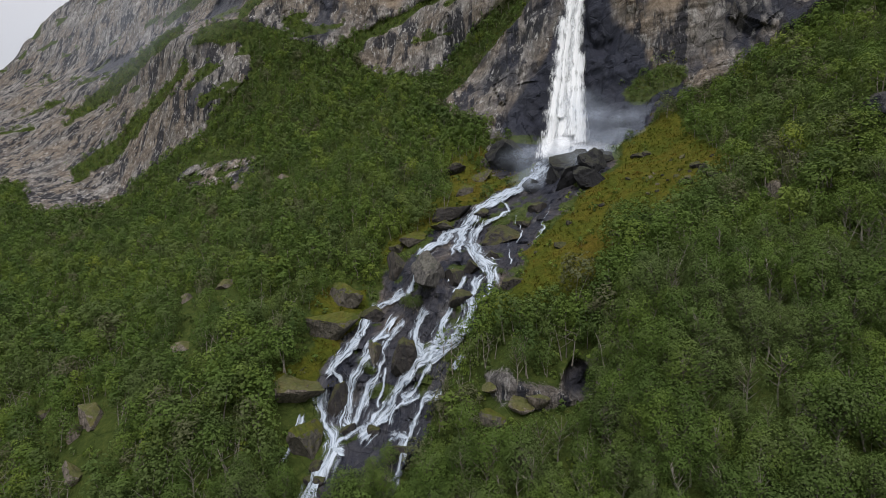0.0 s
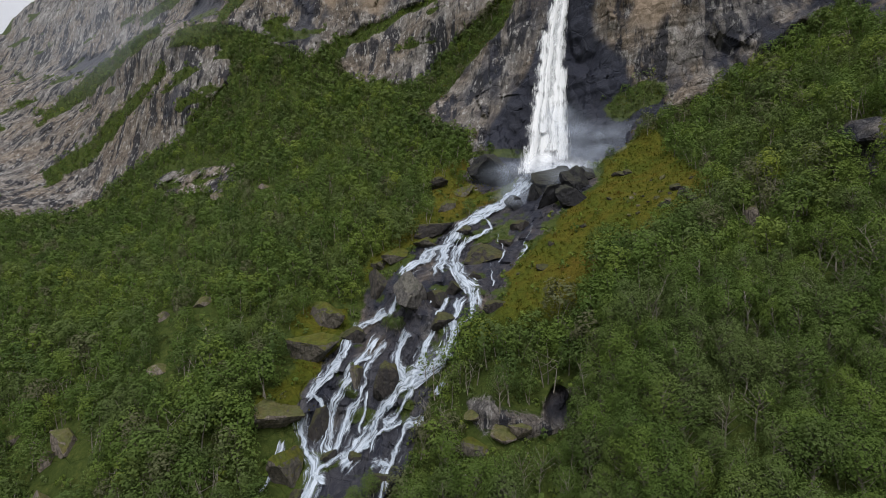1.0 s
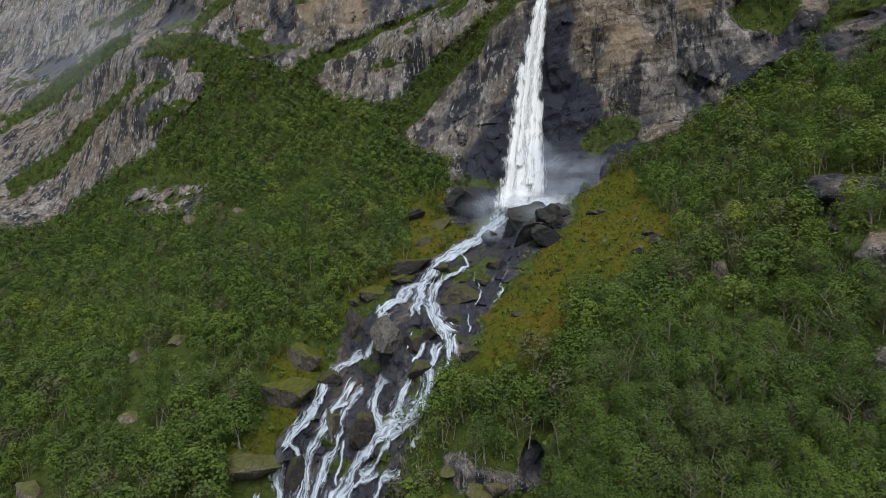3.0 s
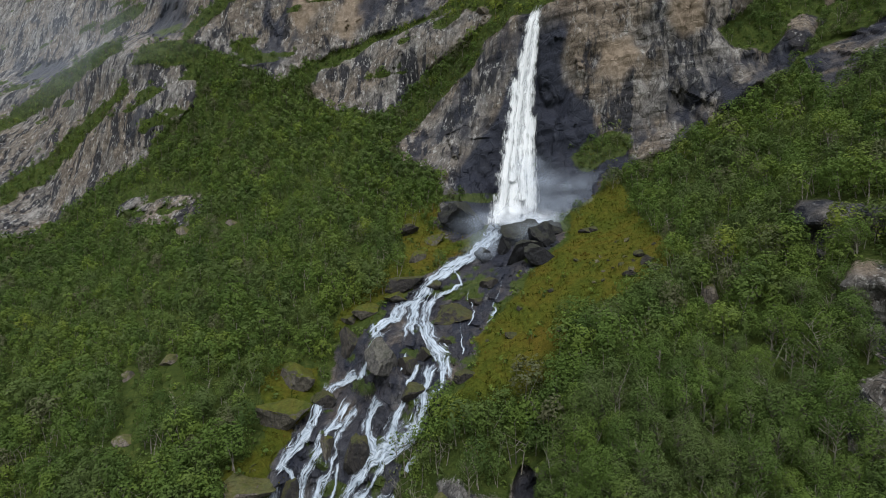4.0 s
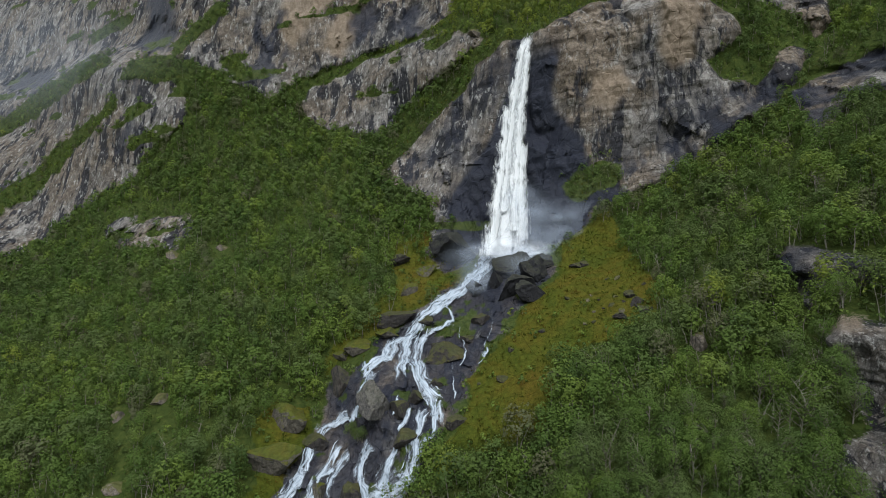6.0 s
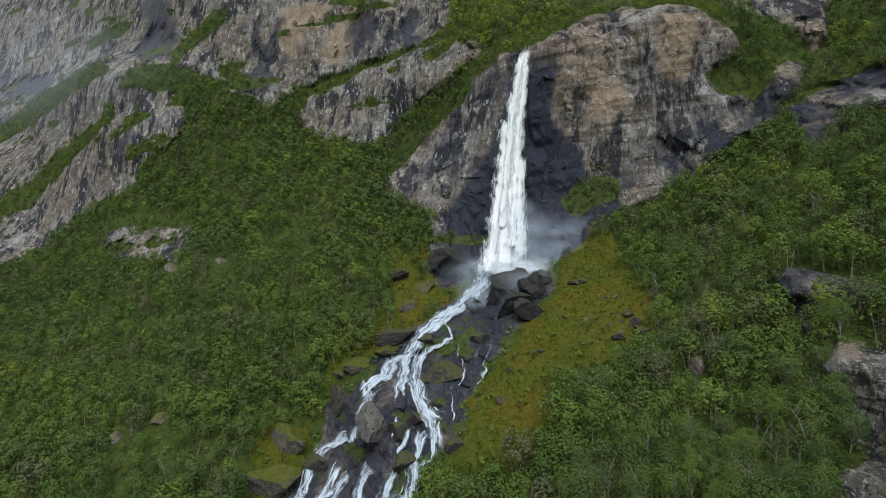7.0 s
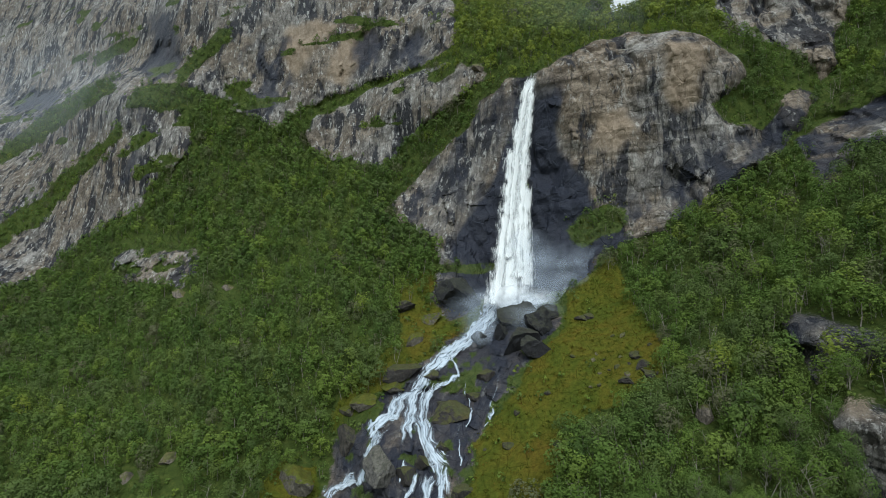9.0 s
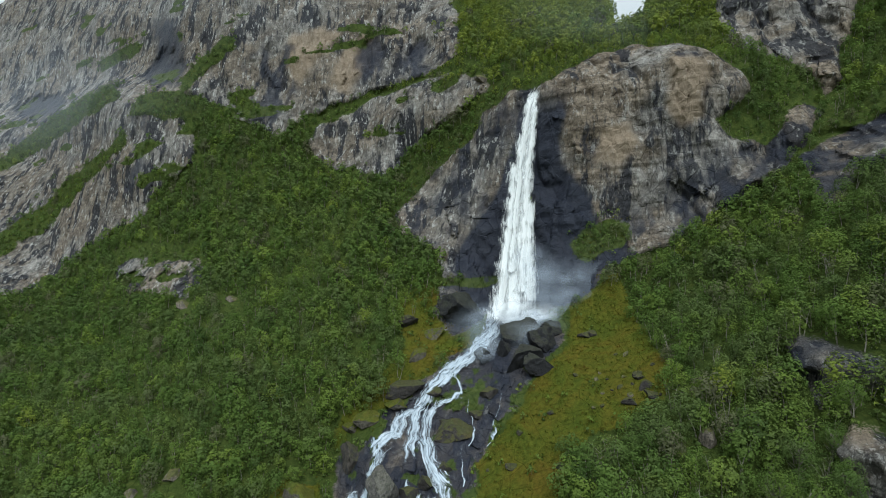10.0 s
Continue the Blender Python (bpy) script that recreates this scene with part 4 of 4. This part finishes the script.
# how deep in each tongue a spot lies, how far along and across it
deep, owner = np.full(len(bed_u), -9.0), np.zeros(len(bed_u), int)
run, across = np.zeros(len(bed_u)), np.zeros(len(bed_u))
wander = np.stack([bed_x, bed_d, bed_z], -1)
wx, wz = bed_x + rough(wander, 3.0, 3, 400) * 0.9, bed_z + rough(wander, 3.0, 3, 401) * 0.7
for n, (half, course) in enumerate(STRANDS):
    c = np.array(course, float)
    cx, cz = c[:, 0] * distance(c[:, 0], c[:, 1]), c[:, 1]
    start = 0.0
    for i in range(len(c) - 1):
        ax, az, bx, bz = cx[i], cz[i], cx[i + 1], cz[i + 1]
        L = math.hypot(bx - ax, bz - az) + 1e-6
        t = np.clip(((wx - ax) * (bx - ax) + (wz - az) * (bz - az)) / L ** 2, 0, 1)
        side = ((wx - ax) * (bz - az) - (wz - az) * (bx - ax)) / L
        gone = np.hypot(wx - ax - t * (bx - ax), wz - az - t * (bz - az))
        wide = half * 1.08 * (0.84 + 0.28 * math.sin(2.1 * (start + n)))
        value = 1 - gone / wide
        better = value > deep
        deep = np.where(better, value, deep)
        owner = np.where(better, n, owner)
        run = np.where(better, start + t * L, run)
        across = np.where(better, side, across)
        start += L
flow = np.stack([across, run, owner * 5.0], -1)
streaks = rough(flow, (0.3, 8.0, 1), 3, 430) * 0.6 + rough(flow, (1.6, 4.0, 1), 2, 431) * 0.3
amount = deep + streaks
lift = 0.22 + 0.3 * np.clip(deep, 0, 1) + 0.12 * rough(flow, (0.4, 1.6, 1), 2, 440)
wet_pts = np.stack([bed_x * (1 - lift / bed_d), bed_d - lift, bed_z + 0.05], -1)
quads = strip(*BED_U.shape)
keep = (amount[quads].max(1) > -0.1) & (deep[quads].max(1) > -0.55)
quads = quads[keep]
quad_owner = owner[quads[:, 0]]
for n in range(len(STRANDS)):
    f = quads[quad_owner == n]
    if len(f) < 6:
        continue
    used, back = np.unique(f, return_inverse=True)
    me = solid("water_tongue", wet_pts[used], back.reshape(-1, 4), [FOAM], False, np.stack([across[used], run[used]], -1), body=np.clip(0.25 + amount[used] * 0.9, 0, 0.95))
    part("water_tongue", me, cascade)

# ---- boulders and outcrops ----
BALLS = {}
for fine in (3, 4):
    ico = bmesh.new()
    bmesh.ops.create_icosphere(ico, subdivisions=fine, radius=1.0)
    BALLS[fine] = np.array([v.co for v in ico.verts]), np.array([[v.index for v in f.verts] for f in ico.faces])
    ico.free()
STONE_TOLD = {"grey": ("big angular grey boulder standing in the cascade", "boulder"), "pale": ("pale weathered rock with mossy top among the trees", "rock"),
              "dark": ("dark wet angular rock beside the running water", "rock"), "black": ("black soaked rock at the foot of the waterfall", "rock"), "wet": ("wet streaked brown rock beside the cascade", "rock"),
              "mossy": ("rounded rock covered with moss and golden grass", "mossy rock")}
stone_rng = np.random.default_rng(11)


def stone(kind, u, z, wide, high, seed, d):
    """A broken boulder: a ball cut by random planes, with chips and grain."""
    r = np.random.default_rng(500 + seed)
    p, f = BALLS[4 if wide > 4.5 else 3]
    p = p.copy()
    for _ in range(13):
        n = r.normal(size=3)
        n /= np.linalg.norm(n)
        c = 0.38 + 0.34 * r.random()
        over = np.maximum(p @ n - c, 0)
        p -= over[:, None] * n * 0.97
    p /= np.abs(p).max(0)
    p *= 1.0 + 0.09 * facets(p + seed, (0.55, 0.55, 0.9), 620)[:, None] + 0.06 * facets(p + seed, (0.2, 0.2, 0.32), 640)[:, None] + 0.05 * rough(p + seed * 3.1, 0.3, 3, 600 + seed)[:, None]
    deep = 0.5 * (wide + high) * 0.55
    t = r.random() * 0.5 - 0.25
    x, zz = p[:, 0] * math.cos(t) - p[:, 2] * math.sin(t), p[:, 0] * math.sin(t) + p[:, 2] * math.cos(t)
    q = np.stack([x * wide * 0.58, p[:, 1] * deep, zz * high * 0.58], -1)
    ob = new("boulder" if kind == "grey" else "mossy_rock" if kind == "mossy" else "rock", solid("rock", q, f, [STONE[kind]]))
    ob.location = (u * d, d - deep * 0.1, z)
    return tagged(ob, *STONE_TOLD[kind], group="rocks on the slope")


depths = ground_at(np.array([b[1] for b in BOULDERS]), np.array([b[2] for b in BOULDERS]))
for n, b in enumerate(BOULDERS):
    stone(*b, n, float(depths[n]))

# small stones in the grass
su, sz = stone_rng.uniform(0.12, 0.52, 40), stone_rng.uniform(46, 84, 40)
su[:18], sz[:18] = 0.44 + 0.035 * stone_rng.normal(size=18), 64 + 3.2 * stone_rng.normal(size=18)
sd, sc = surface(su, sz)
for n in np.flatnonzero(sc["meadow"] > 0.6):
    size = 0.7 + 1.3 * stone_rng.random() ** 2
    stone("dark" if n % 3 else "pale", float(su[n]), float(sz[n]), size * 1.2, size, 200 + int(n), float(sd[n]))

# ---- grass and herbs on the open ground ----


def tufts(name, label, count, seed, where, high):
    r = np.random.default_rng(seed)
    u, z = r.uniform(-0.7, 0.62, count), r.uniform(5, 190, count)
    d0 = distance(u, z)
    near = r.random(count) < d0 / 400
    u, z = u[near], z[near]
    d, c = surface(u, z)
    ok = r.random(len(u)) < where(c)
    u, z, d = u[ok], z[ok], d[ok]
    n, k = len(u), 4
    base = np.stack([u * d, d - 0.1, z], -1)[:, None] + r.normal(size=(n, k, 3)) * (0.3, 0.3, 0.12)
    h = high * (0.5 + r.random((n, k, 1)))
    a = r.normal(size=(n, k, 3)) * (1, 1, 0.15)
    a = a / np.linalg.norm(a, axis=2, keepdims=True) * h * 0.45
    up = np.array((0, -0.35, 0.9)) * h + r.normal(size=(n, k, 3)) * 0.25 * h
    v = np.stack([base - a * 0.6, base + a * 0.6, base + up + a, base + up - a], 2).reshape(-1, 3)
    tone = np.repeat(np.clip(0.5 + 0.55 * rough(base[:, 0], 11, 3, 740) + 0.15 * r.normal(size=n), 0, 1), k * 4)
    return tagged(new(name, solid(name, v, np.arange(len(v)).reshape(-1, 4), [TURF], tone=tone)), label, "grass", kind="stuff")


def turf_material():
    s = Nodes("grass_blades")
    colour = s.ramp(s.attr("tone"), [(0.15, (0.075, 0.10, 0.014)), (0.5, (0.11, 0.122, 0.018)), (0.75, (0.135, 0.12, 0.019)), (0.95, (0.14, 0.086, 0.018))])
    colour = s.mix(0.6, colour, s.ramp(s.n.new("ShaderNodeNewGeometry").outputs["Random Per Island"], [(0.0, 0.7), (1.0, 1.0)]), "MULTIPLY")
    return s.done(colour, 0.8, 0.1)


TURF = turf_material()
tufts("meadow_grass", "coarse golden green grass tufts on the steep slope", 130000, 61, lambda c: np.maximum(np.maximum(c["meadow"], 0.8 * np.maximum(c["moss"], c["glade"])), 0.35 * c["ledge"]) * (1 - 0.8 * c["bed"]), 0.3)

# ---- trees ----
tree_rng = np.random.default_rng(21)


def tube(a, b, r0, r1, sides=4):
    """Points and quads of a tapered limb from a to b."""
    a, b = np.asarray(a, float), np.asarray(b, float)
    w = (b - a) / (np.linalg.norm(b - a) + 1e-9)
    s = np.cross(w, (0.3, 0.9, 0.1))
    s /= np.linalg.norm(s)
    t = np.cross(w, s)
    ang = np.linspace(0, 2 * np.pi, sides + 1)[:-1]
    ring = np.cos(ang)[:, None] * s + np.sin(ang)[:, None] * t
    i = np.arange(sides)
    return np.concatenate([a + ring * r0, b + ring * r1]), np.stack([i, (i + 1) % sides, sides + (i + 1) % sides, sides + i], -1)


def join(pieces):
    v, f, n = [], [], 0
    for a, b in pieces:
        v.append(a)
        f.append(b + n)
        n += len(a)
    return np.concatenate(v), np.concatenate(f)


def wood_of(r, stems, mid, sides, tall, thick=0.017):
    """Leaning stems, and limbs that reach from them to the clumps of the crown."""
    tubes, lines = [], []
    for s in range(stems):
        a = np.array([r.normal() * 0.05 * (stems - 1), r.normal() * 0.05 * (stems - 1), -0.5 / 6])
        lean = r.normal(size=2) * (0.03 + 0.05 * stems)
        pts = [a]
        for k in range(1, 4):
            f = k / 3
            pts.append(np.array([a[0] + lean[0] * f + r.normal() * 0.015, a[1] + lean[1] * f + r.normal() * 0.015, f * tall * (0.85 + 0.15 * r.random())]))
        for k in range(3):
            tubes.append(tube(pts[k], pts[k + 1], thick * (1 - 0.28 * k), thick * (1 - 0.28 * (k + 1)), sides))
        lines.append(pts)
    for n, q in enumerate(mid):
        pts = lines[n % stems]
        f = float(np.clip(q[2] / tall - 0.2, 0.12, 0.95))
        i = min(int(f * 3), 2)
        p = pts[i] + (pts[i + 1] - pts[i]) * (f * 3 - i)
        tubes.append(tube(p, q, 0.4 * thick, 0.002, 3))
    return tubes


def crown_of(r, clumps, count, size, wide, low):
    """Leaf sprays on many small rounded clumps that fill an uneven egg-shaped crown. Returns the leaves and the clumps' middles."""
    f = (np.arange(clumps) + r.random(clumps)) / clumps
    h = low + (0.95 - low) * f ** 0.8
    g = (h - low) / (1 - low)
    reach = wide * np.sin(np.pi * np.clip(0.16 + 0.84 * g, 0, 1)) ** 0.65 * (0.7 + 0.45 * r.random(clumps))
    an = np.arange(clumps) * 2.4 + r.normal(size=clumps) * 0.5
    mid = np.stack([np.cos(an) * reach, np.sin(an) * reach, h], -1)
    ball = 0.1 + 0.06 * r.random(clumps) + 0.03 * (1 - g)
    k = r.integers(0, clumps, count)
    way = r.normal(size=(count, 3)) + 0.55 * np.stack([np.cos(an[k]), np.sin(an[k]), 0.9 + 0 * an[k]], -1)
    way /= np.linalg.norm(way, axis=1)[:, None]
    c = mid[k] + way * (ball[k] * (0.75 + 0.35 * r.random(count)))[:, None] * (1, 1, 1.1)
    out = c - (0, 0, 0.45 * low + 0.45)
    out /= np.linalg.norm(out, axis=1)[:, None]
    n = 0.55 * way + 0.6 * out + 0.26 * r.normal(size=(count, 3))
    n /= np.linalg.norm(n, axis=1)[:, None]
    a = np.cross(n, r.normal(size=(count, 3)))
    a /= np.linalg.norm(a, axis=1)[:, None]
    b = np.cross(n, a)
    s = size * (0.55 + 0.9 * r.random(count))[:, None]
    v = np.stack([c - a * s, c + a * s * 0.7 - b * s * 0.75, c + a * s * 0.5 + b * s * 0.8 + n * s * 0.25], 1)
    return (v.reshape(-1, 3), np.arange(count * 3).reshape(-1, 3)), mid


# where they stand: spots over the slope, spaced out, thinner on turf, none on bare rock
def spots(count, gap, lo, hi, seed, clear, stray):
    r = np.random.default_rng(seed)
    u, z = r.uniform(-0.98, 1.16, count), r.uniform(lo, hi, count)
    d = distance(u, z)
    steep = np.hypot(1, (distance(u, z + 1) - d))
    keep = r.random(count) < d * steep / 420
    u, z = u[keep], z[keep]
    d, c = surface(u, z)
    hole = np.zeros(len(u), bool)
    for hu, hz, hw, hh, deep in HOLLOWS:
        hole |= (np.abs(u - hu) * d < hw * 1.05) & (z < hz + hh * 0.8) & (z > hz - hh - clear)
    want = np.maximum(c["wood"] * (1 - c["rock"]), 0.8 * np.maximum(c["ledge"], 0.7 * c["seam"] * c["cliff"]))
    want = np.maximum(want, stray * c["meadow"] * (1 - c["bed"]))
    want = np.where((u > 0.13) & (u < 0.34) & (z > 60) & (z < 84), want * (c["wood"] > 0.9), want)
    # what stands open keeps an open view from below
    above = surface(u, z + 0.55 * clear, False)[1]
    want = want * (1 - np.maximum.reduce([above["meadow"] * (u < 0.5), above["bed"] * (u > -0.2) * (z > 14)] + [0.8 * above["rock"] * above["cliff"]]) * (clear > 1))
    want = np.where(z > skyline(u) - 8, 0, want)
    ok = (r.random(len(u)) < want) & ~hole
    u, z, d = u[ok], z[ok], d[ok]
    rock_near = np.zeros(len(u), bool)
    for kind, bu, bz, bw, bh in BOULDERS:
        rock_near |= (np.abs((u - bu) * d) < bw * 0.5 + 0.25 * clear) & (z < bz + bh * 0.25) & (z > bz - bh * 0.6 - clear)
    u, z, d = u[~rock_near], z[~rock_near], d[~rock_near]
    x = u * d
    taken, pick = {}, []
    for i in range(len(u)):
        g = gap(d[i])
        key = (int(x[i] // 5), int(d[i] // 5), int(z[i] // 5))
        clash = False
        for a in (-1, 0, 1):
            for b in (-1, 0, 1):
                for e in (-1, 0, 1):
                    for j in taken.get((key[0] + a, key[1] + b, key[2] + e), ()):
                        if (x[i] - x[j]) ** 2 + (d[i] - d[j]) ** 2 + (z[i] - z[j]) ** 2 < g * g:
                            clash = True
                            break
        if not clash:
            taken.setdefault(key, []).append(i)
            pick.append(i)
    return u[pick], d[pick], z[pick], r


tu, td, tz, tr = spots(120000, lambda d: 2.15 + 0.0068 * d, -14, 235, 31, 5.0, 0.004)
tx = tu * td
tall = (4.9 + 3.6 * tr.random(len(tu)) + 1.3 * rough(np.stack([tx, td, tz], -1), 25, 2, 700)) * np.where(td < 110, 1.08, 0.92)
tall *= np.where(np.maximum.reduce([surface(tu, tz + k, False)[1]["cliff"] for k in (-6, -3, 0, 3)]) * (td > 130) > 0.4, 0.6, 1.0)
near = (td < 88) & (tz < 66) & (tz > 2) & (tu > -0.5) & (tu < 1.0)
order = np.argsort(np.where(near, td, 9999))[:300]
near = np.zeros(len(tu), bool)
near[order] = True
tone = np.clip(0.47 + 0.33 * rough(np.stack([tx, td, tz], -1), 30, 3, 710) + 0.17 * tr.normal(size=len(tu)) + 0.5 * smooth(140, 160, tz) * smooth(0.75, 0.6, tu) * smooth(-0.05, 0.1, tu), 0.1, 1)

tone[tr.random(len(tu)) < 0.06] = 0.0

models = []
for k in range(7):
    r = np.random.default_rng(800 + k)
    bare = k == 6
    leaf, mid = crown_of(r, 15 if bare else 30 + 3 * k, 420 if bare else 2800, 0.0165 if bare else 0.0155, (0.25, 0.2, 0.28, 0.23, 0.19, 0.26, 0.26)[k], (0.3, 0.25, 0.32, 0.22, 0.26, 0.3, 0.4)[k])
    tubes = wood_of(r, 1 + k % 3, mid, 5, 0.86)
    root = thing("birch_tree" if not bare else "sparse_tree", "leafy young birch with slender pale stems on the slope" if not bare else "half bare tree with pale stems and few leaves", "tree", "trees on the slope")
    part("trunk", solid("trunk", *join(tubes), [BARK]), root)
    part("crown", solid("crown", *leaf, [LEAVES_NEAR]), root)
    models.append(root)
first = {}
for i in np.flatnonzero(near):
    k = int(tr.integers(0, 6)) if tr.random() > 0.2 else 6
    m = Matrix.LocRotScale((tx[i], td[i], tz[i] - 0.2), Euler((0, 0, tr.random() * 6.28)), Vector((tall[i] * 1.05, tall[i] * 1.05, tall[i])))
    if k not in first:
        first[k] = models[k]
        models[k].matrix_basis = m
    else:
        c = copy_thing(models[k], Matrix())
        c.matrix_basis = m
for k, m in enumerate(models):
    if k not in first:
        m.location = (tx[order[0]], td[order[0]], tz[order[0]])
        m.scale = (5, 5, 5)


# one green clump grows on the rocks between the tongues of the cascade
for n in range(4):
    u, z = SHRUB_AT[0] + (n - 1.5) * 0.008, SHRUB_AT[1] + 0.6 * (n % 2)
    d = float(surface(np.array([u]), np.array([z]))[0][0])
    c = copy_thing(models[n], Matrix())
    c.matrix_basis = Matrix.LocRotScale((u * d, d - 0.6, z), Euler((0, 0, n * 1.7)), Vector((3.6, 3.6, 3.2)))
    tagged(c, "small green birch growing on rocks in the cascade")


# low birches stand before the foot of the cascade
for n, (u, z) in enumerate([(-0.155, 8.0), (-0.135, 10.0), (-0.115, 8.5), (-0.125, 6.5), (-0.145, 6.0), (-0.105, 11.0), (-0.165, 5.5), (-0.100, 6.5)]):
    d = float(surface(np.array([u]), np.array([z]))[0][0])
    c = copy_thing(models[n % 6], Matrix())
    c.matrix_basis = Matrix.LocRotScale((u * d, d - 0.4, z - 0.3), Euler((0, 0, n * 2.1)), Vector((5.0, 5.0, 4.2 + 0.3 * (n % 3))))
    tagged(c, "leafy young birch before the foot of the cascade")


def woodland(name, label, index, kinds, size, seed, leaf_share=1.0):
    """Many trees, too many to count, as one mesh."""
    r = np.random.default_rng(seed)
    V, F, T, W, base = [], [], [], [], 0
    which = r.integers(0, len(kinds), len(index))
    for k, (v, f, woody) in enumerate(kinds):
        ii = index[which == k]
        if not len(ii):
            continue
        a = r.random(len(ii)) * 6.283
        s = size[ii]
        c, sn = np.cos(a)[:, None], np.sin(a)[:, None]
        wide = (s * (0.95 + 0.3 * r.random(len(ii))))[:, None]
        x = (v[None, :, 0] * c - v[None, :, 1] * sn) * wide + tx_all[ii][:, None]
        y = (v[None, :, 0] * sn + v[None, :, 1] * c) * wide + td_all[ii][:, None]
        z = v[None, :, 2] * s[:, None] + tz_all[ii][:, None] - 0.2
        V.append(np.stack([x, y, z], -1).reshape(-1, 3))
        F.append((f[None] + (np.arange(len(ii)) * len(v))[:, None, None] + base).reshape(-1, 3))
        T.append(np.repeat(tone_all[ii], len(v)))
        W.append(np.tile(woody, len(ii)))
        base += len(ii) * len(v)
    me = solid(name, np.concatenate(V), np.concatenate(F), [LEAVES_FAR, BARK], True, None, np.concatenate(W), tone=np.concatenate(T))
    return tagged(new(name, me), label, "trees" if name == "woodland" else "bushes", kind="stuff")


def far_kind(seed, stems, clumps, count, size, wide, low=0.25, limbs=0, thick=0.017):
    r = np.random.default_rng(seed)
    (lv, lf), mid = crown_of(r, clumps, count, size, wide, low)
    wv, wf = join(wood_of(r, stems, mid[:limbs], 3, 0.8, thick))
    wf = np.concatenate([wf[:, :3], wf[:, [0, 2, 3]]])
    return np.concatenate([wv, lv]), np.concatenate([wf, lf + len(wv)]), np.concatenate([np.ones(len(wf)), np.zeros(len(lf))])


tx_all, td_all, tz_all, tone_all = tx, td, tz, tone
MID = [far_kind(880 + k, 1 + k % 2, 14 + 2 * k, 700, 0.028, 0.19 + 0.02 * k, 0.18 + 0.02 * k) for k in range(6)] + [far_kind(929, 3, 9, 95, 0.03, 0.27, 0.4, 6)]
KINDS = [far_kind(900 + k, 1, 10 + k, 400, 0.0395, 0.22 + 0.018 * k, 0.12) for k in range(7)] + [far_kind(930, 2, 8, 70, 0.042, 0.26, 0.35, 4)]
FAR = [far_kind(940 + k, 1, 8 + k, 270, 0.05, 0.23 + 0.018 * k, 0.12) for k in range(6)]
rest = ~near
for told, where, kinds in (("dense young birch wood covering the western slope", (tu < -0.12) & (td >= 130) & (td < 215), KINDS),
                           ("far birch wood below the high grey cliffs", (tu < -0.12) & (td >= 215), FAR),
                           ("leafy birch wood on the lower western slope", (tu < -0.12) & (td < 130), MID),
                           ("leafy birch wood beside the stream", (tu >= -0.12) & (tu < 0.3) & (td < 130), MID),
                           ("bright birch wood on the shelf above the cliff", (tu >= -0.12) & (td >= 175), FAR),
                           ("green birch wood climbing towards the cliff foot", (tu >= -0.12) & (td >= 130) & (td < 175), KINDS),
                           ("fresh green birch wood on the eastern slope", (tu >= 0.3) & (td < 130), MID)):
    woodland("woodland", told, np.flatnonzero(rest & where), kinds, tall, 41)
print("trees", len(tu), "near", near.sum())

bu, bd, bz, br = spots(90000, lambda d: 1.3 + 0.0095 * d, -14, 200, 77, 0.3, 0.03)
tx_all, td_all, tz_all = bu * bd, bd, bz
tone_all = np.clip(0.55 + 0.3 * rough(np.stack([tx_all, bd, bz], -1), 18, 3, 720) + 0.2 * br.normal(size=len(bu)), 0, 1)
bush = [far_kind(950 + k, 1, 5, 26, 0.17, 0.42, 0.1) for k in range(4)]
woodland("undergrowth", "low bushes and herbs under the birches", np.arange(len(bu)), bush, 1.3 + 0.8 * br.random(len(bu)), 43)
print("bushes", len(bu))


# ---- a few bare leaning trunks ----
for n, (u, z, lean, tall_t) in enumerate([(-0.40, 22.5, -0.5, 6.0), (-0.31, 30.0, 0.35, 5.0), (0.42, 42.0, 0.3, 7.0), (0.62, 52.0, -0.35, 6.5), (0.33, 30.0, 0.25, 6.0), (0.74, 48.0, 0.4, 7.0), (-0.55, 36.0, 0.3, 5.5)]):
    r = np.random.default_rng(70 + n)
    d = float(surface(np.array([u]), np.array([z]))[0][0])
    tip = np.array([lean * tall_t, -0.2 * tall_t, tall_t])
    pieces = [tube((0, 0, -0.5), tip * 0.5, 0.11, 0.08, 6), tube(tip * 0.5, tip, 0.08, 0.03, 6)]
    for k in range(7):
        f = 0.35 + 0.6 * r.random()
        pieces.append(tube(tip * f, tip * f + r.normal(size=3) * (0.8, 0.8, 0.5) + (0, 0, 0.7), 0.035, 0.01, 4))
    ob = new("dead_tree", solid("dead_tree", *join(pieces), [BARK]))
    ob.location = (u * d, d, z)
    tagged(ob, "bare pale leaning trunk with broken twigs", "dead tree", "bare trunks")
